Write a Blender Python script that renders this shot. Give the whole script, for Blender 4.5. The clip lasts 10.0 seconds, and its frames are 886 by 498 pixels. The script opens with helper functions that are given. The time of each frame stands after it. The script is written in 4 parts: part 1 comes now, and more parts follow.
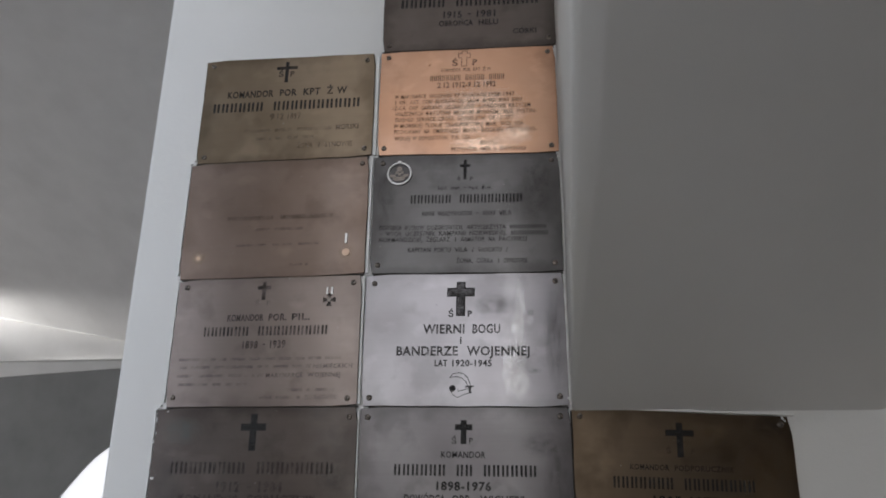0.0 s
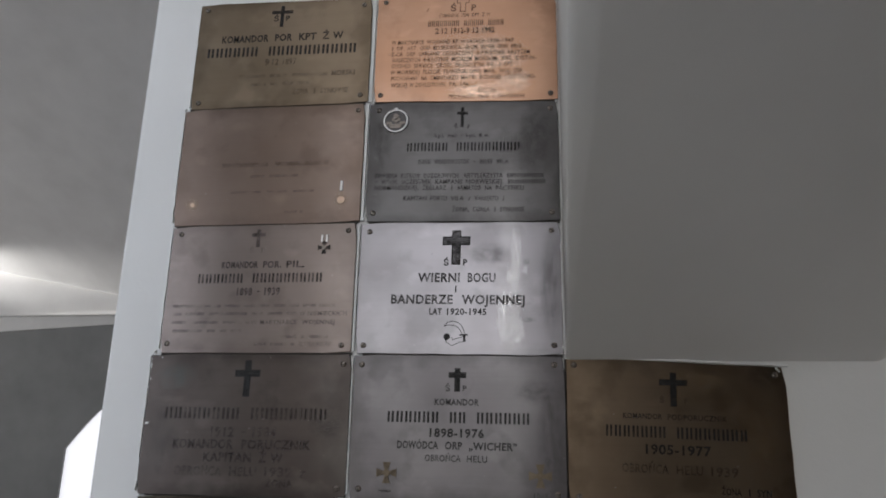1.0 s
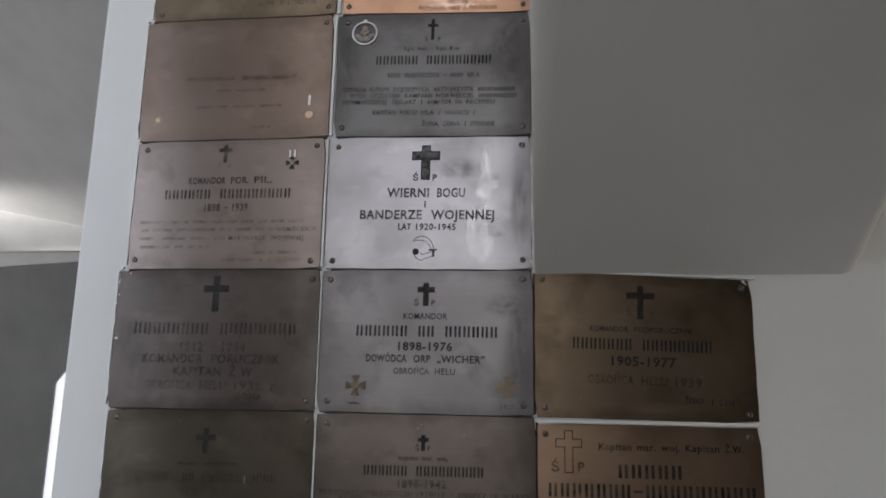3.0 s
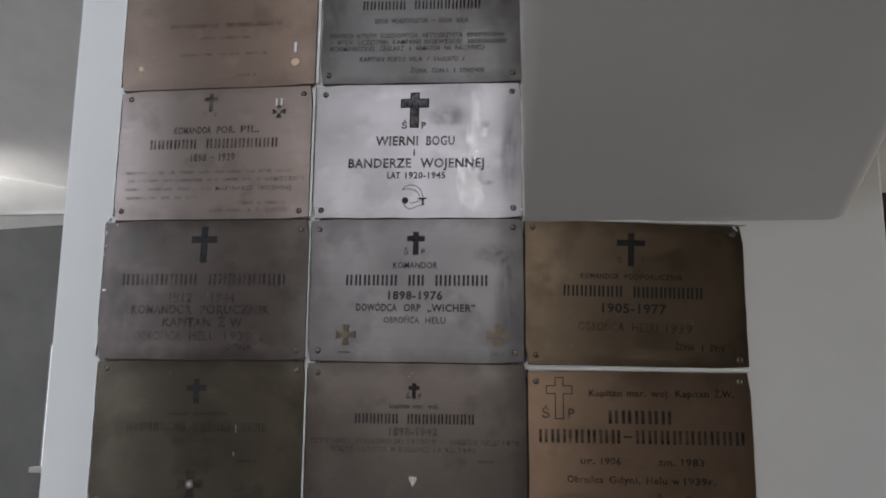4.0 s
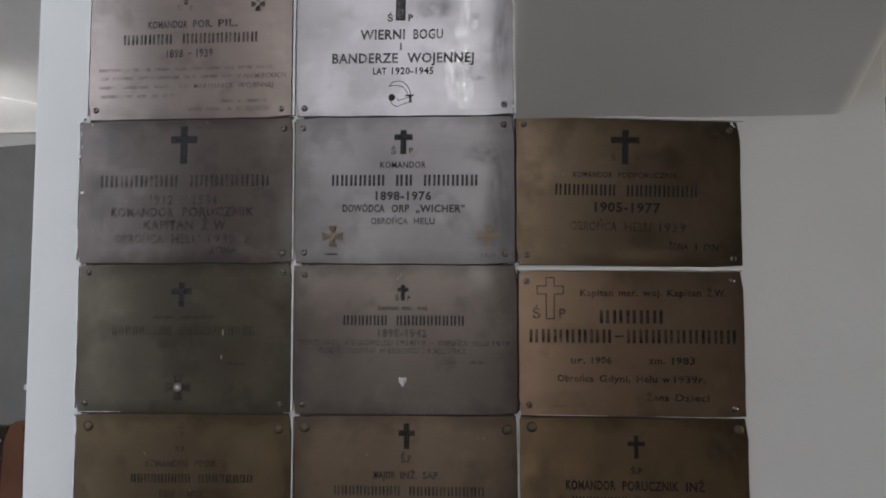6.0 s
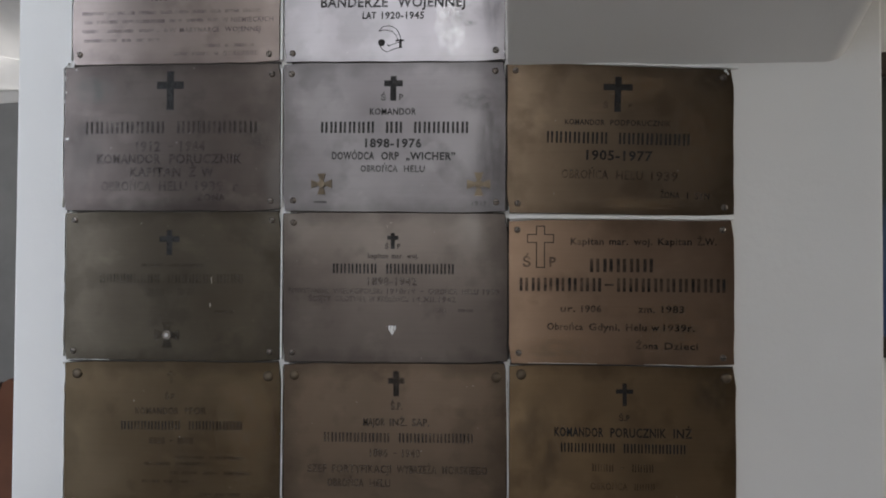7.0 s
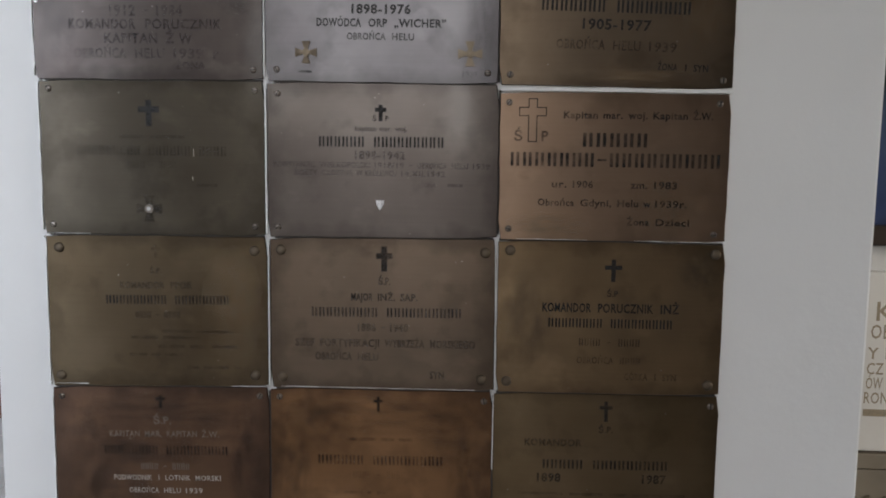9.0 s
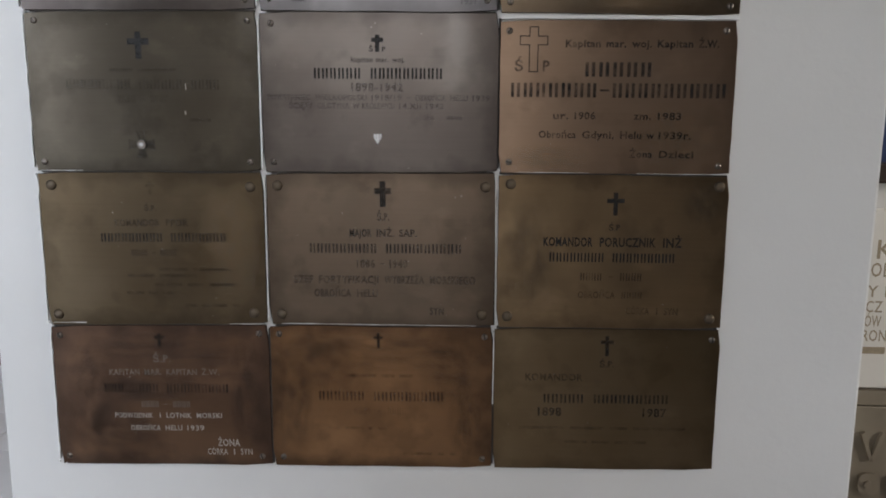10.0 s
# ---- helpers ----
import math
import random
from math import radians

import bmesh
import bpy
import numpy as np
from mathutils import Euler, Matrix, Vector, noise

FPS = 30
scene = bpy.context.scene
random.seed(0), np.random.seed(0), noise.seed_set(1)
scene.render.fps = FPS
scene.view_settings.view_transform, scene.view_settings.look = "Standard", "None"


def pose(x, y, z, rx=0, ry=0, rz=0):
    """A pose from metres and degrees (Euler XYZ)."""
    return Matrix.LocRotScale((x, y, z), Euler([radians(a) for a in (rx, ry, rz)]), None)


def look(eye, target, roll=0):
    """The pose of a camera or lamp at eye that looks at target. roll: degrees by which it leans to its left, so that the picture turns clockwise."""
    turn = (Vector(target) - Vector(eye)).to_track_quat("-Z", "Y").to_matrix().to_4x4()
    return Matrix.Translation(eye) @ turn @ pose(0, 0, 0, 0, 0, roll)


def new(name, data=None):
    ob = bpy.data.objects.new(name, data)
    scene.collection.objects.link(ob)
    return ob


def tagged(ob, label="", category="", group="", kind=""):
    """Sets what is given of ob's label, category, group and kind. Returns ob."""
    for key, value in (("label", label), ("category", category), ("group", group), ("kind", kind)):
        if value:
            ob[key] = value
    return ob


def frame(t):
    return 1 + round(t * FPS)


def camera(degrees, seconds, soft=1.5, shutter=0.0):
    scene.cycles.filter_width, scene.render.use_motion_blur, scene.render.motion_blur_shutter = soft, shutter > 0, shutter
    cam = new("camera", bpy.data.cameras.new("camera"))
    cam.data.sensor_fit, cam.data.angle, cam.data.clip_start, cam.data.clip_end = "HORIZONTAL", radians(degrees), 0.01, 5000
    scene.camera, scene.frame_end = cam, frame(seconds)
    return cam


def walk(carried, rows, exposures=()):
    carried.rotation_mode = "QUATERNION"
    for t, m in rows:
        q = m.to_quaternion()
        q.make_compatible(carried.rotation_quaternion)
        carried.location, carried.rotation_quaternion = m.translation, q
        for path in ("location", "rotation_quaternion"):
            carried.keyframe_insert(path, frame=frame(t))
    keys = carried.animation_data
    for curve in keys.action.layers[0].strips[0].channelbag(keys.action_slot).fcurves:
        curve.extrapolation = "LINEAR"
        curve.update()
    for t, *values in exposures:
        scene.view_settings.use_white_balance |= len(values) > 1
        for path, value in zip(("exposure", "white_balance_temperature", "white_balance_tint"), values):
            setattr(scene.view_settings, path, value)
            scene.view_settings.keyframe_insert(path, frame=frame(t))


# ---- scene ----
cam = camera(57.8, 10.0, soft=1.8)
PATH = [
    (0, (0.275, -1.152, 1.728), (0.022, 0.716, 2.397), 0.6),
    (0.5, (0.279, -1.141, 1.721), (0.015, 0.743, 2.339), 1.0),
    (1, (0.284, -1.135, 1.714), (0.021, 0.763, 2.29), 1.2),
    (1.5, (0.292, -1.128, 1.707), (0.034, 0.78, 2.248), 1.2),
    (2, (0.299, -1.125, 1.699), (0.047, 0.796, 2.198), 1.1),
    (2.5, (0.306, -1.12, 1.693), (0.06, 0.81, 2.158), 1.1),
    (4, (0.316, -1.101, 1.667), (0.091, 0.858, 2.003), 0.5),
    (4.5, (0.316, -1.093, 1.665), (0.097, 0.875, 1.949), 0.3),
    (5, (0.315, -1.085, 1.657), (0.103, 0.889, 1.896), 0.2),
    (5.5, (0.312, -1.077, 1.652), (0.106, 0.903, 1.838), 0.1),
    (7, (0.316, -1.062, 1.625), (0.134, 0.929, 1.67), 0.3),
    (7.5, (0.314, -1.06, 1.62), (0.143, 0.932, 1.606), 0.4),
    (8, (0.31, -1.053, 1.611), (0.149, 0.939, 1.533), 0.6),
    (8.5, (0.309, -1.049, 1.602), (0.157, 0.94, 1.467), 0.9),
    (9, (0.309, -1.043, 1.596), (0.168, 0.94, 1.384), 0.8),
    (9.5, (0.306, -1.04, 1.585), (0.174, 0.938, 1.32), 0.6),
    (10, (0.306, -1.03, 1.577), (0.173, 0.936, 1.237), 0.4),
]
walk(cam, [(t, look(eye, target, roll)) for t, eye, target, roll in PATH],
     exposures=[(0, 0.04), (4.5, 0.12), (5.5, 0.16), (7.5, 0.45), (10, 0.68)])

# ---- light ----
world = bpy.data.worlds.new("sky")
scene.world = world
world.use_nodes = True
wn = world.node_tree.nodes
sky = wn.new("ShaderNodeTexSky")
sky.sky_type, sky.sun_disc = "NISHITA", False
sky.sun_elevation, sky.sun_rotation = radians(35), radians(120)
world.node_tree.links.new(sky.outputs[0], wn["Background"].inputs[0])
wn["Background"].inputs[1].default_value = 0.12


def area_lamp(name, eye, target, wide, high, watts, colour):
    data = bpy.data.lights.new(name, "AREA")
    data.shape, data.size, data.size_y, data.energy, data.color = "RECTANGLE", wide, high, watts, colour
    ob = new(name, data)
    ob.matrix_world = look(eye, target)
    return ob


# daylight through the windows behind the visitor and an added one beside, daylight in the nave, a lamp under the nave
# vault
area_lamp("window_light", (-0.53, -3.23, 2.85), (-0.53, 0, 2.75), 1.04, 2.3, 13.0, (1.0, 0.965, 0.945))
area_lamp("window_light", (0.065, -3.23, 2.85), (0.065, 0, 2.75), 0.11, 2.3, 3.8, (1.0, 0.975, 0.96))
area_lamp("window_light", (-2.35, -3.23, 2.6), (-0.2, 0, 1.7), 0.8, 2.2, 80, (0.77, 0.86, 1.0))
area_lamp("window_light", (-12.03, 2.5, 3.0), (-5.5, 7.0, 4.2), 1.4, 2.0, 150, (0.97, 0.98, 1.0))
# unseen east window, added to warm the pier's right side and the aisle
area_lamp("window_light", (4.03, -0.9, 2.3), (0.95, 0.6, 1.3), 0.7, 1.7, 5.0, (1.0, 0.93, 0.83)).data.spread = radians(60)
lamp = bpy.data.lights.new("vault_lamp", "SPOT")
lamp.energy, lamp.shadow_soft_size, lamp.color, lamp.spot_size, lamp.spot_blend = 6200, 0.05, (1.0, 0.98, 0.96), radians(22), 1.0
new("vault_lamp", lamp).matrix_world = look((-8.6, 7.46, 4.42), (-4.9, 7.40, 3.99))

# ---- materials ----


def nodes_of(name, rough=0.6, metal=0.0):
    m = bpy.data.materials.new(name)
    m.use_nodes = True
    nt = m.node_tree
    b = nt.nodes["Principled BSDF"]
    b.inputs["Roughness"].default_value, b.inputs["Metallic"].default_value = rough, metal
    return m, nt, b


def noise_node(nt, scale, detail=4, stretch=(1, 1, 1), rough=0.55):
    co = nt.nodes.new("ShaderNodeTexCoord")
    mp = nt.nodes.new("ShaderNodeMapping")
    mp.inputs["Scale"].default_value = stretch
    nz = nt.nodes.new("ShaderNodeTexNoise")
    nz.inputs["Scale"].default_value, nz.inputs["Detail"].default_value, nz.inputs["Roughness"].default_value = scale, detail, rough
    nt.links.new(co.outputs["Object"], mp.inputs[0])
    nt.links.new(mp.outputs[0], nz.inputs["Vector"])
    return nz.outputs["Fac"]


def ramp(nt, fac, stops):
    r = nt.nodes.new("ShaderNodeValToRGB")
    while len(r.color_ramp.elements) < len(stops):
        r.color_ramp.elements.new(0.5)
    for e, (at, c) in zip(r.color_ramp.elements, stops):
        e.position, e.color = at, (*c, 1) if len(c) == 3 else (c[0], c[0], c[0], 1)
    nt.links.new(fac, r.inputs[0])
    return r.outputs[0]


def bump(nt, b, fac, strength, distance):
    n = nt.nodes.new("ShaderNodeBump")
    n.inputs["Strength"].default_value, n.inputs["Distance"].default_value = strength, distance
    nt.links.new(fac, n.inputs["Height"])
    nt.links.new(n.outputs[0], b.inputs["Normal"])


def plaster(name, low, high, rough=0.75, grain=60):
    m, nt, b = nodes_of(name, rough)
    nt.links.new(ramp(nt, noise_node(nt, 2.2), [(0.3, low), (0.7, high)]), b.inputs["Base Color"])
    bump(nt, b, noise_node(nt, grain), 0.25, 0.002)
    return m


WHITE = plaster("white_wall_paint", (0.69, 0.685, 0.675), (0.76, 0.755, 0.745))
JOINT_DARK = plaster("joint_grime", (0.025, 0.022, 0.02), (0.06, 0.052, 0.046), 0.9, 200)
GROUT = plaster("white_grout", (0.74, 0.74, 0.73), (0.84, 0.84, 0.83), 0.6, 200)
GREY = plaster("shaded_grey_wall_paint", (0.20, 0.20, 0.20), (0.25, 0.25, 0.25))
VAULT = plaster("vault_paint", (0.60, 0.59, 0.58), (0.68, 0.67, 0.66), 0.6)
FLOOR = plaster("stone_floor", (0.33, 0.287, 0.247), (0.437, 0.39, 0.342), 0.4, 20)
MARBLE = plaster("veined_marble", (0.70, 0.68, 0.64), (0.84, 0.82, 0.79), 0.35, 30)
STONE = plaster("brown_stone", (0.10, 0.075, 0.05), (0.30, 0.26, 0.20), 0.7, 60)
WOOD = plaster("red_brown_wood", (0.14, 0.055, 0.03), (0.22, 0.09, 0.05), 0.35, 40)
DARK_WOOD = plaster("dark_wood", (0.02, 0.012, 0.008), (0.04, 0.024, 0.016), 0.4, 40)


def plain(name, colour, rough, metallic=0.0):
    m, nt, b = nodes_of(name, rough, metallic)
    low, high = [0.8 * c for c in colour], [1.15 * c for c in colour]
    nt.links.new(ramp(nt, noise_node(nt, 150), [(0.3, low), (0.7, high)]), b.inputs["Base Color"])
    return m


def worn(name, colour, cover):
    """A dark filling that lets the sheet show through where it is rubbed away."""
    m, nt, b = nodes_of(name, 0.5, 0.3)
    b.inputs["Base Color"].default_value = (*colour, 1)
    b.inputs["Specular IOR Level"].default_value = 0.2
    nt.links.new(ramp(nt, noise_node(nt, 90, 4), [(0.32, (max(0, cover - 0.28),)), (0.68, (min(1, cover + 0.22),))]), b.inputs["Alpha"])
    return m


INK = worn("black_inlay", (0.024, 0.023, 0.023), 1.02)
MID = worn("worn_inlay", (0.026, 0.024, 0.023), 0.82)
DIM = worn("dim_inlay", (0.026, 0.024, 0.023), 0.68)
FAINT = worn("faded_engraving", (0.022, 0.020, 0.019), 0.46)
VEILED = worn("barely_legible_engraving", (0.022, 0.020, 0.019), 0.32)
GHOST = worn("nearly_lost_engraving", (0.022, 0.020, 0.019), 0.15)
PALE = plain("bare_bright_engraving", (0.50, 0.46, 0.43), 0.4, 1.0)
SCUFF = plain("scuffed_engraving", (0.19, 0.16, 0.14), 0.45, 1.0)
OLD_SCREW = plain("dark_brass_screw", (0.135, 0.108, 0.08), 0.58, 1.0)
SILVER = plain("silvered_metal", (0.50, 0.49, 0.48), 0.3, 1.0)
OLD_BRASS = plain("old_brass", (0.125, 0.100, 0.072), 0.4, 1.0)
ROSETTE = plain("bright_worn_copper", (0.40, 0.29, 0.22), 0.42, 1.0)
COPPER_INK = worn("brown_inlay", (0.085, 0.038, 0.022), 0.74)
ENAMEL = plain("white_enamel", (0.82, 0.82, 0.82), 0.3)
SCREW = plain("tarnished_screw", (0.19, 0.165, 0.145), 0.38, 1.0)
LETTER = plain("faded_bronze_paint", (0.33, 0.27, 0.19), 0.6)


def metal(name, dark, light, rough, tarnish, edge=0.5, lacquer=0.3):
    """Brushed sheet metal: cloudy tarnish, brushing along x, a slight warp, a darker rim."""
    m, nt, b = nodes_of(name, rough, 1.0)
    lk = nt.links.new
    co, info = nt.nodes.new("ShaderNodeTexCoord"), nt.nodes.new("ShaderNodeObjectInfo")
    mul = nt.nodes.new("ShaderNodeMath")
    mul.operation = "MULTIPLY"
    mul.inputs[1].default_value = 37.0
    lk(info.outputs["Random"], mul.inputs[0])
    add = nt.nodes.new("ShaderNodeVectorMath")
    add.operation = "ADD"
    lk(co.outputs["Object"], add.inputs[0])
    lk(mul.outputs[0], add.inputs[1])

    def cloud(scale, detail, stretch=(1, 1, 1)):
        mp, nz = nt.nodes.new("ShaderNodeMapping"), nt.nodes.new("ShaderNodeTexNoise")
        mp.inputs["Scale"].default_value = stretch
        nz.inputs["Scale"].default_value, nz.inputs["Detail"].default_value = scale, detail
        lk(add.outputs[0], mp.inputs[0])
        lk(mp.outputs[0], nz.inputs["Vector"])
        return nz.outputs["Fac"]

    def maths(op, x, y):
        n = nt.nodes.new("ShaderNodeMath")
        n.operation = op
        for i, v in enumerate((x, y)):
            if isinstance(v, (int, float)):
                n.inputs[i].default_value = v
            else:
                lk(v, n.inputs[i])
        return n.outputs[0]

    def mix(fac, x, y):
        n = nt.nodes.new("ShaderNodeMixRGB")
        lk(fac, n.inputs[0])
        for i, v in ((1, x), (2, y)):
            if isinstance(v, tuple):
                n.inputs[i].default_value = (*v, 1)
            else:
                lk(v, n.inputs[i])
        return n.outputs[0]

    sep = nt.nodes.new("ShaderNodeSeparateXYZ")
    lk(co.outputs["Object"], sep.inputs[0])
    ex = maths("DIVIDE", maths("ABSOLUTE", sep.outputs[0], 0), 0.15)
    ez = maths("DIVIDE", maths("ABSOLUTE", sep.outputs[2], 0), 0.10)
    rim = maths("ADD", maths("MAXIMUM", ex, ez), maths("MULTIPLY", maths("SUBTRACT", cloud(26, 5), 0.5), 0.5))
    rim_mask = ramp(nt, rim, [(0.80, (0.0,)), (1.0, (edge,))])
    base = mix(ramp(nt, cloud(8, 6), [(0.35, (0.0,)), (0.68, (1.0,))]), dark, light)
    base = mix(maths("MULTIPLY", ramp(nt, cloud(5, 8), [(0.50, (0.0,)), (0.72, (1.0,))]), 0.55), base, tarnish)
    base = mix(maths("MULTIPLY", ramp(nt, cloud(60, 3, (0.12, 1, 6)), [(0.45, (0.0,)), (0.75, (1.0,))]), 0.10), base, tarnish)
    base = mix(maths("MULTIPLY", ramp(nt, cloud(17, 10), [(0.56, (0.0,)), (0.66, (1.0,))]), 0.30), base, tuple(0.7 * c for c in tarnish))
    base = mix(maths("MULTIPLY", ramp(nt, cloud(12, 8, (1, 1, 1.6)), [(0.60, (0.0,)), (0.70, (1.0,))]), 0.35), base, tuple(min(1, 1.35 * c) for c in light))
    base = mix(maths("MULTIPLY", ramp(nt, cloud(170, 2), [(0.775, (0.0,)), (0.80, (1.0,))]), 0.6), base, (0.5, 0.48, 0.45))
    base = mix(rim_mask, base, tuple(0.72 * c for c in tarnish))
    lk(base, b.inputs["Base Color"])
    lk(maths("ADD", maths("MULTIPLY", cloud(11, 6), 0.22), rough - 0.10), b.inputs["Roughness"])
    height = maths("ADD", maths("MULTIPLY", cloud(5, 1), 0.28), maths("MULTIPLY", cloud(160, 2, (0.05, 1, 6)), 0.02))
    bump(nt, b, height, 0.5, 0.004)
    tangent = nt.nodes.new("ShaderNodeTangent")
    tangent.direction_type = "UV_MAP"
    lk(tangent.outputs[0], b.inputs["Tangent"])
    b.inputs["Anisotropic"].default_value = 0.8
    # old lacquer, left on in patches
    lk(maths("MULTIPLY", ramp(nt, cloud(14, 6), [(0.35, (0.15,)), (0.65, (1.0,))]), lacquer), b.inputs["Coat Weight"])
    b.inputs["Coat Roughness"].default_value = 0.09
    warp = nt.nodes.new("ShaderNodeBump")
    warp.inputs["Strength"].default_value, warp.inputs["Distance"].default_value = 0.5, 0.002
    lk(cloud(9, 2), warp.inputs["Height"])
    lk(warp.outputs[0], b.inputs["Coat Normal"])
    return m


SHEETS = {
    "olive": metal("olive_tarnished_brass", (0.201, 0.153, 0.106), (0.248, 0.192, 0.140), 0.36, (0.130, 0.099, 0.067)),
    "olive_low": metal("low_olive_brown_brass", (0.169, 0.118, 0.067), (0.212, 0.151, 0.090), 0.36, (0.113, 0.080, 0.044)),
    "olive_deep": metal("deep_olive_brass", (0.090, 0.064, 0.038), (0.111, 0.082, 0.051), 0.36, (0.060, 0.043, 0.025)),
    "brown_low": metal("low_brown_brass", (0.215, 0.148, 0.086), (0.282, 0.192, 0.109), 0.36, (0.130, 0.087, 0.051)),
    "umber": metal("umber_brass", (0.102, 0.077, 0.056), (0.133, 0.097, 0.070), 0.36, (0.069, 0.049, 0.034)),
    "dark_low": metal("dark_umber_brass", (0.067, 0.055, 0.041), (0.089, 0.075, 0.056), 0.38, (0.040, 0.033, 0.024)),
    "steel_low": metal("grey_brown_brass", (0.092, 0.076, 0.067), (0.111, 0.094, 0.082), 0.34, (0.058, 0.047, 0.042)),
    "copper": metal("polished_copper", (0.440, 0.249, 0.157), (0.476, 0.286, 0.193), 0.30, (0.358, 0.194, 0.123), 0.2, 0.8),
    "rose": metal("rosy_brown_brass", (0.186, 0.137, 0.112), (0.217, 0.163, 0.136), 0.38, (0.143, 0.103, 0.081), 0.35),
    "steel": metal("grey_nickelled_brass", (0.117, 0.107, 0.110), (0.141, 0.131, 0.134), 0.34, (0.074, 0.068, 0.068)),
    "slate": metal("slate_grey_brass", (0.084, 0.079, 0.079), (0.108, 0.104, 0.103), 0.34, (0.050, 0.047, 0.046)),
    "bright": metal("bright_nickelled_brass", (0.209, 0.198, 0.208), (0.248, 0.234, 0.246), 0.30, (0.159, 0.148, 0.151), 0.3, 1.0),
    "dun": metal("dun_brass", (0.212, 0.174, 0.157), (0.246, 0.203, 0.183), 0.36, (0.164, 0.132, 0.118), 0.35),
    "dark": metal("dark_brown_brass", (0.089, 0.072, 0.065), (0.115, 0.098, 0.088), 0.38, (0.053, 0.043, 0.038)),
    "brown": metal("mottled_brown_brass", (0.197, 0.144, 0.099), (0.266, 0.197, 0.136), 0.36, (0.114, 0.084, 0.055)),
    "tan": metal("tan_brass", (0.316, 0.213, 0.146), (0.367, 0.252, 0.175), 0.36, (0.215, 0.143, 0.096), 0.35),
    "rust": metal("rust_brown_brass", (0.160, 0.086, 0.041), (0.213, 0.118, 0.059), 0.40, (0.090, 0.051, 0.030), 0.8),
    "rust_dark": metal("dark_rust_brown_brass", (0.122, 0.070, 0.043), (0.168, 0.098, 0.060), 0.40, (0.068, 0.042, 0.031), 0.8),
}

# ---- setting ----


def solid(name, bm, material, parent=None, label=""):
    me = bpy.data.meshes.new(name)
    bmesh.ops.recalc_face_normals(bm, faces=bm.faces)
    bm.to_mesh(me)
    bm.free()
    me.materials.append(material)
    ob = new(name, me)
    ob.parent = parent
    if label:
        ob["label"] = label
    return ob


part = solid


def box_bm(x0, x1, y0, y1, z0, z1, bevel=0.0, bm=None):
    own = bmesh.new() if bm is None else bm
    made = bmesh.ops.create_cube(own, size=1, matrix=Matrix.LocRotScale(((x0 + x1) / 2, (y0 + y1) / 2, (z0 + z1) / 2), None, (x1 - x0, y1 - y0, z1 - z0)))
    if bevel:
        edges = {e for v in made["verts"] for e in v.link_edges}
        bmesh.ops.bevel(own, geom=list(edges), offset=bevel, segments=2, profile=0.5, affect="EDGES")
    return own


def extruded(points, axis, a, b):
    """A prism on a closed outline of 2D points, from a to b along x, y or z."""
    bm = bmesh.new()
    put = {"x": lambda p, d: (d, p[0], p[1]), "y": lambda p, d: (p[0], d, p[1]), "z": lambda p, d: (p[0], p[1], d)}[axis]
    lo, hi = [bm.verts.new(put(p, a)) for p in points], [bm.verts.new(put(p, b)) for p in points]
    bm.faces.new(lo), bm.faces.new(hi)
    for i in range(len(points)):
        j = (i + 1) % len(points)
        bm.faces.new((lo[i], lo[j], hi[j], hi[i]))
    return bm


def setting(name, bm, material, label, category):
    return tagged(solid(name, bm, material), label, category, kind="structure")


X0, X1 = -0.382, 0.7795          # the pier's two edges
setting("pier", box_bm(X0, X1, 0, 0.95, 0, 5.2, 0.004), WHITE, "white painted masonry pier carrying the brass plaques", "pier")
setting("floor", box_bm(-12, 4, -3.2, 7.6, -0.1, 0), FLOOR, "pale worn stone floor", "floor")

# the arch that springs from the pier over the visitor
ARCH_Z = 1.885


def soffit(p):
    q = min(p, 3.2 - p, 1.033)
    return ARCH_Z + 0.62 * q - 0.3 * q * q


bm = bmesh.new()
rings = []
for i in range(41):
    p = -0.01 + 3.21 * i / 40
    q = max(p, 0)
    # the left edge is cut off by a worn bevel that widens away from the pier, the right one is rounded
    xl, xr, r = 0.304, 0.738, 0.006 + 0.022 * max(0, 1 - q / 0.45)
    c = 0.003 + 0.027 * min(1, q / 0.40) + 0.012 * max(0, q - 0.4)
    z = soffit(q)
    turn = [math.pi / 2 * k / 6 for k in range(7)]
    left = [(xl + u * c, z + v * c) for u, v in ((0, 0.60), (0.03, 0.46), (0.10, 0.35), (0.3, 0.24), (0.6, 0.13), (0.85, 0.05), (1, 0))]
    sect = [(xl, 5.2)] + left + [(xr - r + r * math.sin(a), z + r - r * math.cos(a)) for a in turn] + [(xr, 5.2)]
    rings.append([bm.verts.new((x, -p, zz)) for x, zz in sect])
for m0, m1 in zip(rings, rings[1:]):
    for k in range(16):
        bm.faces.new((m0[k], m0[(k + 1) % 16], m1[(k + 1) % 16], m1[k]))
bm.faces.new(rings[0]), bm.faces.new(rings[-1])
arch = setting("arch", bm, WHITE, "white painted arch springing from the pier", "arch")
arch.data.polygons.foreach_set("use_smooth", [True] * len(arch.data.polygons))
arch.data.set_sharp_from_angle(angle=radians(40))

# unseen pier, added only to keep side-window light off the arch
setting("light_blocking_pier", box_bm(-1.31, -1.0, -1.98, -1.62, 0, 5.2, 0.008), WHITE, "added unseen white pier that blocks light from a south window", "pier")
setting("wall_side", box_bm(0.3, 4, 1.0, 1.25, 0, 5.2), WHITE, "white painted aisle wall", "wall")
setting("wall_partition", box_bm(-0.25, 0.0, 0.94, 7.5, 0, 6), WHITE, "plain white wall behind the pier", "wall")
